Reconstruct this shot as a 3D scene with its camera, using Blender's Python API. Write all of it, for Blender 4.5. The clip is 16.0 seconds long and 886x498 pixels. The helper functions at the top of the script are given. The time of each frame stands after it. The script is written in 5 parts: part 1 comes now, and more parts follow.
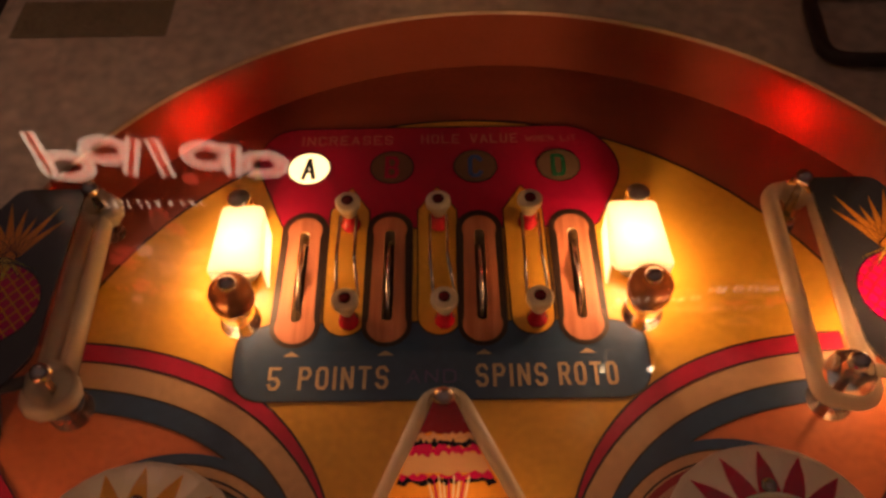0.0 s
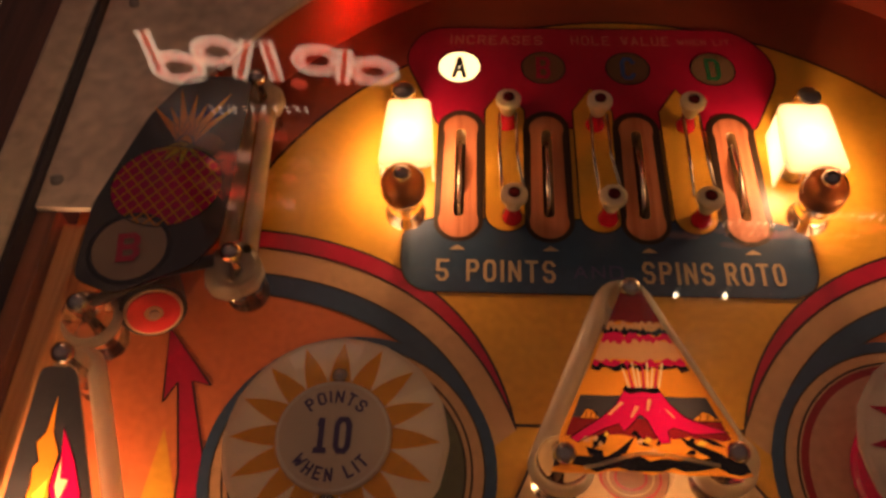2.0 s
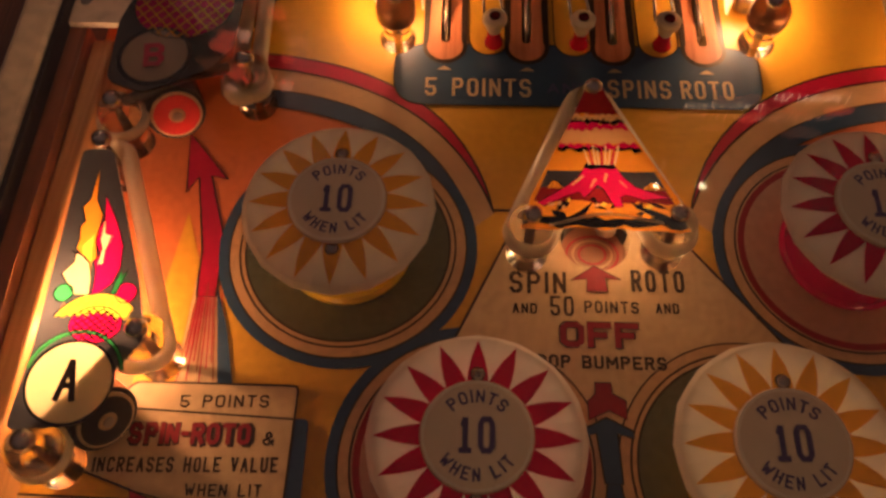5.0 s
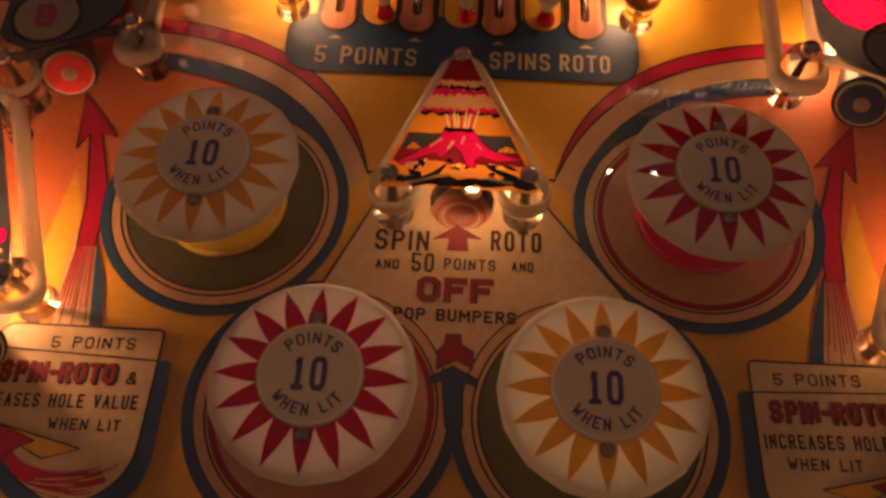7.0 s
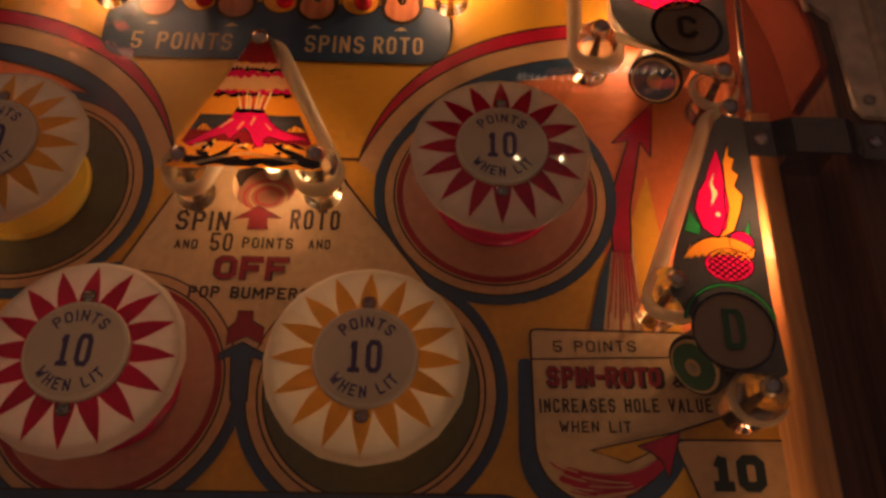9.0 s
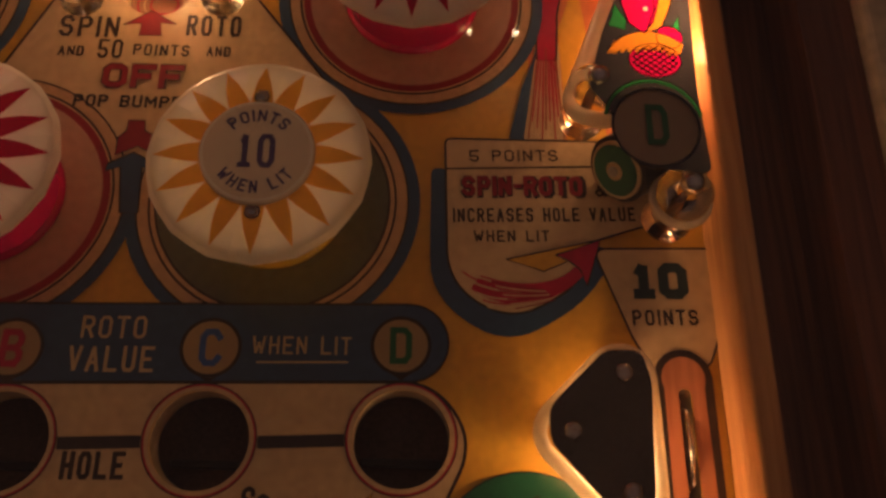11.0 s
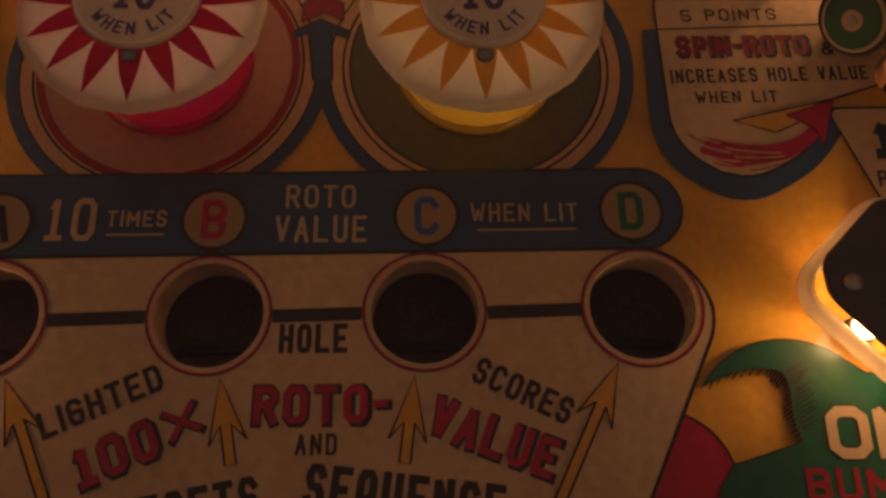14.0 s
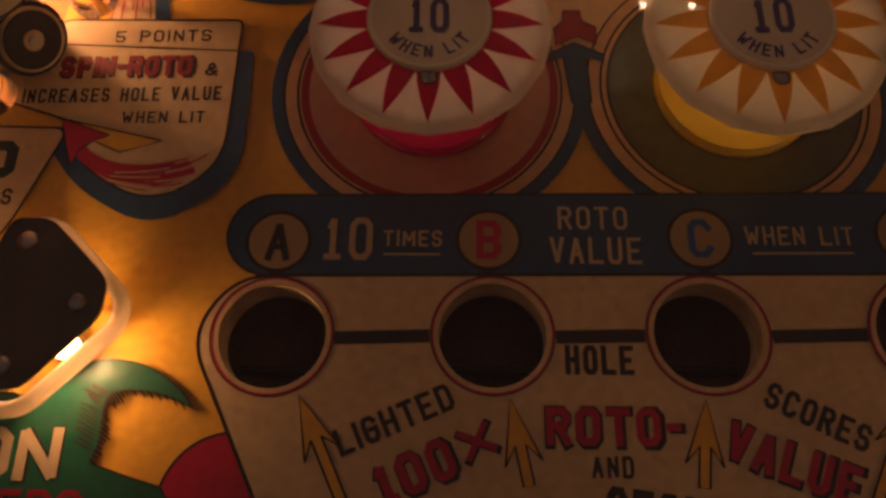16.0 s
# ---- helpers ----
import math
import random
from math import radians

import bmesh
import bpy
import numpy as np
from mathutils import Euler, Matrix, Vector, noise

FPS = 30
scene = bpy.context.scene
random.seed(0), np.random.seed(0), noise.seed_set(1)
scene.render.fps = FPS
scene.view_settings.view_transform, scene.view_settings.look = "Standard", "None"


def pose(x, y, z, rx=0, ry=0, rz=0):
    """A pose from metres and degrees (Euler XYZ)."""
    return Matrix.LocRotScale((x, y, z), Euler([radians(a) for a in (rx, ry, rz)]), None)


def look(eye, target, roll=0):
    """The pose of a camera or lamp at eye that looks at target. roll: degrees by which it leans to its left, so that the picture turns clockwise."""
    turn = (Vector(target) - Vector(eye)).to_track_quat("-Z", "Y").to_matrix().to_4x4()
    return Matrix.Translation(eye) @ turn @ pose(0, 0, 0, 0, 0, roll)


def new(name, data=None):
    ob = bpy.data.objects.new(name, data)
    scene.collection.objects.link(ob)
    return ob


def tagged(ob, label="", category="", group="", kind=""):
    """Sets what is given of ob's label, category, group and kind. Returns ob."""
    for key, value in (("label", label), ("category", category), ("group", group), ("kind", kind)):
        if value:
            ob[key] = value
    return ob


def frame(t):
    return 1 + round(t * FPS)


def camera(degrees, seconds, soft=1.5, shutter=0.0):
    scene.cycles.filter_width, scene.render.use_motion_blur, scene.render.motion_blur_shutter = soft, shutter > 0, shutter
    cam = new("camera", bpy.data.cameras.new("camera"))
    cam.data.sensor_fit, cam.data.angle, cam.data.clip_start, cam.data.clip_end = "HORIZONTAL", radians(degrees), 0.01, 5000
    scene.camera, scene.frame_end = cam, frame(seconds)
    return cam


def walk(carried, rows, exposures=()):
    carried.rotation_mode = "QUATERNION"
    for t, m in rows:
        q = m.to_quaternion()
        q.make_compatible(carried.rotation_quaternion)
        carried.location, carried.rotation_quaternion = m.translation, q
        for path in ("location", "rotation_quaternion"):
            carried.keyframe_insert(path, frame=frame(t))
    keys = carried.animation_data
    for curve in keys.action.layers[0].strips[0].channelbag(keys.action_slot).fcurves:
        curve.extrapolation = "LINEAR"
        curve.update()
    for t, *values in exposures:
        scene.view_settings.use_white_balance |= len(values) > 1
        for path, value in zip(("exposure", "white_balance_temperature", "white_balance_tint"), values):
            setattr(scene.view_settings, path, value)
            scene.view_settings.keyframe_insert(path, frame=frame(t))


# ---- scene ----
LENS = 56.25
PATH = [
    (0, (0.00071, -0.01316, 0.34346), (-0.01252, 1.18976, -1.25428), -1.38),
    (0.5, (-0.02320, -0.01246, 0.34442), (-0.06443, 1.16282, -1.27330), -1.97),
    (1, (-0.04492, -0.00987, 0.34334), (-0.09641, 1.13513, -1.29566), -2.02),
    (1.5, (-0.06000, -0.01225, 0.33934), (-0.12717, 1.10410, -1.31875), -2.27),
    (2, (-0.06673, -0.02996, 0.33608), (-0.13945, 1.03958, -1.35235), -2.17),
    (2.5, (-0.07039, -0.04417, 0.33697), (-0.13420, 0.99179, -1.37263), -2.06),
    (3, (-0.08246, -0.06368, 0.33722), (-0.12758, 0.94498, -1.38921), -0.76),
    (3.5, (-0.08461, -0.08118, 0.33678), (-0.13270, 0.89424, -1.40857), -1.15),
    (3.7, (-0.08251, -0.08854, 0.33961), (-0.13520, 0.87392, -1.41279), -1.55),
    (6, (-0.03779, -0.11784, 0.35053), (-0.09361, 0.82264, -1.41367), -1.10),
    (6.5, (-0.02042, -0.12331, 0.35291), (-0.07973, 0.81870, -1.41035), -0.81),
    (7, (0.00404, -0.13324, 0.35720), (-0.04984, 0.79277, -1.41469), -0.19),
    (7.5, (0.02424, -0.13725, 0.36326), (-0.01659, 0.79221, -1.40718), -0.04),
    (8, (0.04731, -0.14018, 0.36531), (0.02088, 0.77619, -1.41220), 0.21),
    (8.5, (0.06771, -0.14467, 0.36804), (0.05048, 0.76856, -1.41120), 0.56),
    (9, (0.08941, -0.14147, 0.36228), (0.10296, 0.77375, -1.41597), 2.26),
    (9.5, (0.11074, -0.13722, 0.34619), (0.18218, 0.76905, -1.43526), 5.54),
    (10, (0.11690, -0.15272, 0.33323), (0.20363, 0.66811, -1.48851), 6.85),
    (10.2, (0.11783, -0.15565, 0.33124), (0.20099, 0.63962, -1.50196), 6.49),
    (12.3, (0.11099, -0.20417, 0.29762), (0.22868, 0.48289, -1.57697), 10.19),
    (12.5, (0.10861, -0.20542, 0.29408), (0.23159, 0.48484, -1.57900), 10.44),
    (13, (0.09454, -0.20939, 0.28460), (0.19540, 0.47935, -1.59036), 8.40),
    (13.5, (0.06993, -0.21077, 0.28145), (0.14241, 0.50428, -1.58496), 5.64),
    (14, (0.04010, -0.20907, 0.27599), (0.09256, 0.50546, -1.59128), 3.67),
    (14.5, (0.01176, -0.21184, 0.27534), (0.05360, 0.51055, -1.58917), 3.30),
    (15, (-0.00527, -0.21070, 0.27737), (0.01320, 0.52575, -1.58201), 1.67),
    (15.5, (-0.02479, -0.21252, 0.27858), (-0.02554, 0.54091, -1.57408), 0.34),
    (16, (-0.04478, -0.20989, 0.27568), (-0.07895, 0.55710, -1.57109), -1.92),
]
EXPOSURE, AMBIENT = 0.0, 0.047
cam = camera(LENS, 16.0, 2.9)
walk(cam, [(t, look(eye, target, roll)) for t, eye, target, roll in PATH], [(0, EXPOSURE), (6, EXPOSURE), (9.5, EXPOSURE - 0.1), (13, EXPOSURE), (15, EXPOSURE), (16, EXPOSURE - 0.28)])

# ---- light ----
world = bpy.data.worlds.new("room_light")
scene.world = world
world.use_nodes = True
room_nodes, room_links = world.node_tree.nodes, world.node_tree.links
room_co, room_axis, room_ramp = (room_nodes.new(k) for k in ("ShaderNodeTexCoord", "ShaderNodeSeparateXYZ", "ShaderNodeValToRGB"))
room_ramp.color_ramp.elements[0].position, room_ramp.color_ramp.elements[0].color = 0.10, (0.12, 0.06, 0.05, 1)
room_ramp.color_ramp.elements[1].position, room_ramp.color_ramp.elements[1].color = 0.85, (1.25, 0.735, 0.62, 1)
room_links.new(room_co.outputs["Generated"], room_axis.inputs[0])
room_links.new(room_axis.outputs["Z"], room_ramp.inputs["Fac"])
room_links.new(room_ramp.outputs["Color"], room_nodes["Background"].inputs[0])
world.node_tree.nodes["Background"].inputs[1].default_value = AMBIENT


def lamp(x, y, z, watts, colour=(1.0, 0.56, 0.2), size=0.004):
    d = bpy.data.lights.new("bulb_and_fill_light", "POINT")
    d.energy, d.color, d.shadow_soft_size = watts, colour, size
    ob = new("bulb_and_fill_light", d)
    ob.location = (x, y, z)
    return ob


WARM = (1.0, 0.49, 0.23)
lamp(-0.100, 0.229, 0.0150, 0.37, WARM)
lamp(0.091, 0.229, 0.0150, 0.37, WARM)
lamp(-0.2345, 0.022, 0.018, 0.62, WARM)
lamp(0.2345, 0.044, 0.018, 0.13, WARM)
lamp(0.0060, 0.0835, 0.0165, 0.058, WARM)
lamp(0.1920, -0.134, 0.0105, 0.105, WARM)
lamp(-0.174, -0.136, 0.0105, 0.20, WARM)
lamp(0.196, 0.181, 0.018, 0.11, WARM)
lamp(0.2345, -0.212, 0.018, 0.10, WARM)
lamp(-0.0548, -0.0282, 0.016, 0.020, (1.0, 0.62, 0.36))
lamp(0.0615, -0.0278, 0.016, 0.020, (1.0, 0.62, 0.36))
# weak fill added inside the upper two bumpers to warm their caps
lamp(-0.1165, 0.0730, 0.016, 0.006, (1.0, 0.62, 0.36))
lamp(0.1180, 0.0765, 0.016, 0.006, (1.0, 0.62, 0.36))
lamp(-0.2240, -0.0180, 0.018, 0.22, WARM)
lamp(-0.148, 0.3375, 0.020, 0.6, (1.0, 0.05, 0.02))
lamp(0.205, 0.332, 0.020, 0.75, (1.0, 0.05, 0.02))


# ---- materials ----
def mat(name, colour, rough=0.45, metal=0.0, coat=0.0, vary=0.12, size=60.0, bump=0.0, trans=0.0, ior=1.45, sub=0.0, spec=0.5):
    m = bpy.data.materials.new(name)
    m.use_nodes = True
    nt = m.node_tree
    b = nt.nodes["Principled BSDF"]
    b.inputs["Roughness"].default_value = rough
    b.inputs["Metallic"].default_value = metal
    b.inputs["Coat Weight"].default_value = coat
    b.inputs["Coat Roughness"].default_value = 0.12
    b.inputs["Transmission Weight"].default_value = trans
    b.inputs["IOR"].default_value = ior
    b.inputs["Specular IOR Level"].default_value = spec
    if sub:
        b.inputs["Subsurface Weight"].default_value = sub
        b.inputs["Subsurface Radius"].default_value = (0.008, 0.006, 0.004)
    co = nt.nodes.new("ShaderNodeTexCoord")
    n1 = nt.nodes.new("ShaderNodeTexNoise")
    n1.inputs["Scale"].default_value, n1.inputs["Detail"].default_value = size, 6
    n2 = nt.nodes.new("ShaderNodeTexNoise")
    n2.inputs["Scale"].default_value, n2.inputs["Detail"].default_value = size * 12, 4
    add = nt.nodes.new("ShaderNodeMath")
    add.operation = "MULTIPLY_ADD"
    add.inputs[1].default_value = 0.5
    ramp = nt.nodes.new("ShaderNodeMapRange")
    ramp.inputs["From Min"].default_value, ramp.inputs["From Max"].default_value = 0.45, 1.05
    ramp.inputs["To Min"].default_value, ramp.inputs["To Max"].default_value = 1 - vary * 1.5, 1 + vary
    mul = nt.nodes.new("ShaderNodeMix")
    mul.data_type, mul.blend_type = "RGBA", "MULTIPLY"
    mul.inputs[0].default_value = 1.0
    mul.inputs[6].default_value = (*colour, 1)
    nt.links.new(co.outputs["Object"], n1.inputs["Vector"])
    nt.links.new(co.outputs["Object"], n2.inputs["Vector"])
    nt.links.new(n1.outputs["Fac"], add.inputs[0])
    nt.links.new(n2.outputs["Fac"], add.inputs[2])
    nt.links.new(add.outputs[0], ramp.inputs["Value"])
    nt.links.new(ramp.outputs["Result"], mul.inputs[7])
    nt.links.new(mul.outputs[2], b.inputs["Base Color"])
    if bump:
        bp = nt.nodes.new("ShaderNodeBump")
        bp.inputs["Strength"].default_value, bp.inputs["Distance"].default_value = bump, 0.0006
        nt.links.new(n2.outputs["Fac"], bp.inputs["Height"])
        nt.links.new(bp.outputs["Normal"], b.inputs["Normal"])
    return m


def wood(name, dark, light, along="y", rough=0.4, coat=0.2, scale=1.0):
    m = mat(name, light, rough, coat=coat)
    nt = m.node_tree
    b = nt.nodes["Principled BSDF"]
    co = nt.nodes.new("ShaderNodeTexCoord")
    mp = nt.nodes.new("ShaderNodeMapping")
    mp.inputs["Scale"].default_value = (260 * scale, 9 * scale, 260 * scale) if along == "y" else (9 * scale, 260 * scale, 260 * scale)
    n = nt.nodes.new("ShaderNodeTexNoise")
    n.inputs["Scale"].default_value, n.inputs["Detail"].default_value, n.inputs["Distortion"].default_value = 1.0, 8, 0.6
    r = nt.nodes.new("ShaderNodeValToRGB")
    r.color_ramp.elements[0].position, r.color_ramp.elements[0].color = 0.3, (*dark, 1)
    r.color_ramp.elements[1].position, r.color_ramp.elements[1].color = 0.65, (*light, 1)
    nt.links.new(co.outputs["Object"], mp.inputs["Vector"])
    nt.links.new(mp.outputs["Vector"], n.inputs["Vector"])
    nt.links.new(n.outputs["Fac"], r.inputs["Fac"])
    nt.links.new(r.outputs["Color"], b.inputs["Base Color"])
    return m


def plastic_sheet(name, colour, glow=0.6):
    """Printed translucent plastic: light from the bulb beneath comes through it."""
    m = mat(name, colour, 0.2, coat=0.3, vary=0.08)
    nt = m.node_tree
    b = nt.nodes["Principled BSDF"]
    tr = nt.nodes.new("ShaderNodeBsdfTranslucent")
    mx = nt.nodes.new("ShaderNodeMixShader")
    mx.inputs[0].default_value = glow
    nt.links.new(b.inputs["Base Color"].links[0].from_socket, tr.inputs["Color"])
    nt.links.new(b.outputs[0], mx.inputs[1])
    nt.links.new(tr.outputs[0], mx.inputs[2])
    nt.links.new(mx.outputs[0], nt.nodes["Material Output"].inputs["Surface"])
    return m


def glowing(name, colour, strength):
    m = bpy.data.materials.new(name)
    m.use_nodes = True
    b = m.node_tree.nodes["Principled BSDF"]
    b.inputs["Base Color"].default_value = (*colour, 1)
    b.inputs["Emission Color"].default_value = (*colour, 1)
    b.inputs["Emission Strength"].default_value = strength
    return m


LACQ = dict(rough=0.32, coat=0.5, vary=0.14, size=25)
YELLOW = mat("yellow_paint", (0.64, 0.335, 0.034), **LACQ)
CREAM = mat("cream_paint", (0.56, 0.395, 0.225), **LACQ)
TAN = mat("tan_paint", (0.52, 0.32, 0.165), **LACQ)
ORANGE = mat("orange_paint", (0.60, 0.17, 0.055), **LACQ)
RUST = mat("rust_red_paint", (0.27, 0.055, 0.025), **LACQ)
RED = mat("red_paint", (0.41, 0.006, 0.042), **LACQ)
BLUE = mat("slate_blue_paint", (0.028, 0.066, 0.135), **LACQ)
NAVY = mat("blue_letter_paint", (0.035, 0.10, 0.30), **LACQ)
GREEN = mat("dark_green_paint", (0.085, 0.095, 0.055), **LACQ)
LEAF = mat("leaf_green_paint", (0.012, 0.085, 0.045), **LACQ)
DUSKY = mat("dusky_pink_paint", (0.44, 0.25, 0.17), **LACQ)
BLACK = mat("black_paint", (0.03, 0.018, 0.012), **LACQ)
LETTER_BLUE = mat("violet_blue_ink", (0.10, 0.075, 0.20), 0.4)
LETTER_CREAM = mat("pale_ink", (0.46, 0.335, 0.21), 0.45)
LETTER_GREEN = mat("green_ink", (0.015, 0.13, 0.05), 0.4)
DARKRED = mat("dark_red_ink", (0.25, 0.010, 0.022), 0.4)
FAINT = mat("faded_pink_ink", (0.52, 0.16, 0.12), 0.4)
TEAL = mat("dark_teal_ink", (0.015, 0.035, 0.035), 0.4)
SLOTWOOD = wood("orange_wood", (0.34, 0.11, 0.05), (0.55, 0.21, 0.105), rough=0.35)
RAILWOOD = wood("honey_wood", (0.42, 0.18, 0.06), (0.66, 0.34, 0.13))
DARKWOOD = wood("dark_brown_wood", (0.075, 0.026, 0.012), (0.17, 0.058, 0.026), rough=0.5)
SIDEWOOD = wood("red_brown_wood", (0.16, 0.05, 0.02), (0.28, 0.095, 0.04), rough=0.5)
RAWWOOD = wood("raw_plywood", (0.5, 0.34, 0.18), (0.72, 0.56, 0.36), along="x", rough=0.7, coat=0)
PANEL = mat("grey_white_panel", (0.78, 0.64, 0.51), 0.55, vary=0.25, size=12, bump=0.1)
WORN = mat("worn_cream_paint", (0.68, 0.55, 0.40), 0.5, vary=0.22, size=14, bump=0.2)
STEEL = mat("polished_steel", (0.75, 0.72, 0.68), 0.14, metal=1.0, vary=0.05)
BRUSHED = mat("dull_steel", (0.5, 0.47, 0.43), 0.3, metal=1.0, vary=0.15)
PLATE = mat("smoked_mirror_plate", (0.20, 0.165, 0.12), 0.14, metal=0.85, vary=0.2)
WHITE = mat("ivory_plastic", (0.80, 0.70, 0.52), 0.28, coat=0.3, vary=0.06, sub=0.15)
CAPCENTRE = plastic_sheet("cream_cap_plastic", (0.82, 0.70, 0.54), 0.12)
RAYRED = plastic_sheet("crimson_ink", (0.56, 0.008, 0.06), 0.3)
RAYGOLD = plastic_sheet("gold_ink", (0.86, 0.46, 0.07), 0.35)
RUBBER = plastic_sheet("white_rubber", (0.80, 0.71, 0.58), 0.45)
REDPOST = mat("red_plastic", (0.5, 0.01, 0.03), 0.2, coat=0.5)
BLACKPLASTIC = mat("black_plastic", (0.03, 0.022, 0.018), 0.35, vary=0.2)
CLEAR = mat("clear_plastic", (0.95, 0.90, 0.82), 0.06, trans=1.0, vary=0.02)
GLASS = mat("cabinet_glass", (0.98, 0.98, 0.97), 0.015, trans=1.0, vary=0.01)
LAMPWHITE = plastic_sheet("white_lamp_plastic", (0.94, 0.92, 0.86), 0.9)
INSERT = plastic_sheet("amber_insert", (0.40, 0.27, 0.14), 0.1)
DULLINSERT = plastic_sheet("dull_brown_insert", (0.20, 0.12, 0.07), 0.1)
LITINSERT = glowing("lit_insert", (1.0, 0.72, 0.36), 2.2)
FILAMENT = glowing("lit_bulb", (1.0, 0.62, 0.25), 14.0)
WELL = mat("dark_brown_well", (0.10, 0.055, 0.040), 0.5, vary=0.3)
DARK = mat("dark_below", (0.07, 0.035, 0.022), 0.8)
DARKSTEEL = mat("tarnished_steel", (0.32, 0.26, 0.21), 0.12, metal=1.0, vary=0.1)


# ---- geometry helpers ----
def part(name, bm, material, parent=None, label="", smooth=False):
    me = bpy.data.meshes.new(name)
    bm.to_mesh(me)
    bm.free()
    me.materials.append(material)
    if smooth:
        for p in me.polygons:
            p.use_smooth = True
    ob = new(name, me)
    if parent:
        ob.parent = parent
    if label:
        tagged(ob, label)
    return ob


def thing(name, x, y, z, label, category, group=""):
    ob = new(name)
    ob.empty_display_size = 0.01
    ob.location = (x, y, z)
    return tagged(ob, label, category, group)


def circ(x, y, r, n=40, a0=0.0, a1=360.0, ry=None):
    k = n if a1 - a0 >= 360 else n + 1
    return [(x + r * math.cos(radians(a0 + (a1 - a0) * i / n)), y + (ry or r) * math.sin(radians(a0 + (a1 - a0) * i / n))) for i in range(k)]


def bez(a, b, c, d, n=20):
    out = []
    for i in range(n + 1):
        t = i / n
        u = 1 - t
        out.append(tuple(u ** 3 * a[k] + 3 * u * u * t * b[k] + 3 * u * t * t * c[k] + t ** 3 * d[k] for k in (0, 1)))
    return out


def rounded(pts, r, n=6):
    """A polygon with rounded corners; r is one radius or one for each corner."""
    out = []
    k = len(pts)
    for i, p in enumerate(pts):
        p = Vector(p)
        a, b = Vector(pts[i - 1]) - p, Vector(pts[(i + 1) % k]) - p
        ri = min(r[i] if isinstance(r, (list, tuple)) else r, a.length * 0.49, b.length * 0.49)
        s, e = p + a.normalized() * ri, p + b.normalized() * ri
        for j in range(n + 1):
            t = j / n
            q = s * (1 - t) ** 2 + p * 2 * t * (1 - t) + e * t * t
            out.append((q.x, q.y))
    return out


def mirror(pts, c=0.0):
    return [(2 * c - x, y) for x, y in pts][::-1]


def inside(p, poly):
    hit = False
    for i in range(len(poly)):
        (x1, y1), (x2, y2) = poly[i - 1], poly[i]
        if (y1 > p[1]) != (y2 > p[1]) and p[0] < (x2 - x1) * (p[1] - y1) / (y2 - y1) + x1:
            hit = not hit
    return hit


HOLES = []


def fill(pts, z=0.0, bm=None, holes=True):
    """A flat sheet with that outline, open wherever the board has a hole."""
    bm = bm or bmesh.new()
    edges = []
    loops = [pts]
    if holes:
        loops += [h for h in HOLES if all(inside(q, pts) for q in h[::3])]
    for loop in loops:
        vs = [bm.verts.new((x, y, z)) for x, y in loop]
        edges += [bm.edges.new((vs[i - 1], vs[i])) for i in range(len(vs))]
    got = bmesh.ops.triangle_fill(bm, use_beauty=True, edges=edges, normal=(0, 0, 1))
    for f in got["geom"]:
        if isinstance(f, bmesh.types.BMFace) and f.normal.z < 0:
            f.normal_flip()
    return bm


def slab(pts, z0, z1, bevel=0.0, bm=None):
    bm = bm or bmesh.new()
    lo = [bm.verts.new((x, y, z0)) for x, y in pts]
    hi = [bm.verts.new((x, y, z1)) for x, y in pts]
    n = len(pts)
    f = [bm.faces.new(hi), bm.faces.new(lo[::-1])]
    f += [bm.faces.new((lo[i - 1], lo[i], hi[i], hi[i - 1])) for i in range(n)]
    bmesh.ops.recalc_face_normals(bm, faces=f)
    if bevel:
        es = list(f[0].edges)
        bmesh.ops.bevel(bm, geom=es, offset=bevel, segments=2, profile=0.5, affect="EDGES")
    return bm


def stroke(pts, w, z=0.0, closed=True, bm=None):
    bm = bm or bmesh.new()
    n = len(pts)
    a, b = [], []
    for i, p in enumerate(pts):
        prv = pts[i - 1] if closed or i else p
        nxt = pts[(i + 1) % n] if closed or i < n - 1 else p
        d = Vector((nxt[0] - prv[0], nxt[1] - prv[1]))
        d = d.normalized() if d.length > 1e-9 else Vector((1, 0))
        m = Vector((-d.y, d.x)) * w / 2
        a.append(bm.verts.new((p[0] + m.x, p[1] + m.y, z)))
        b.append(bm.verts.new((p[0] - m.x, p[1] - m.y, z)))
    for i in range(0 if closed else 1, n):
        f = bm.faces.new((a[i - 1], b[i - 1], b[i], a[i]))
        f.normal_update()
        if f.normal.z < 0:
            f.normal_flip()
    return bm


def turned(profile, n=32, bm=None, x=0, y=0, lid=True):
    """A turned body from (radius, height) pairs, bottom to top."""
    bm = bm or bmesh.new()
    rings = []
    for r, z in profile:
        rings.append([bm.verts.new((x + r * math.cos(2 * math.pi * i / n), y + r * math.sin(2 * math.pi * i / n), z)) for i in range(n)])
    for a, b in zip(rings, rings[1:]):
        for i in range(n):
            bm.faces.new((a[i - 1], a[i], b[i], b[i - 1]))
    bm.faces.new(rings[0][::-1])
    if lid:
        bm.faces.new(rings[-1])
    return bm


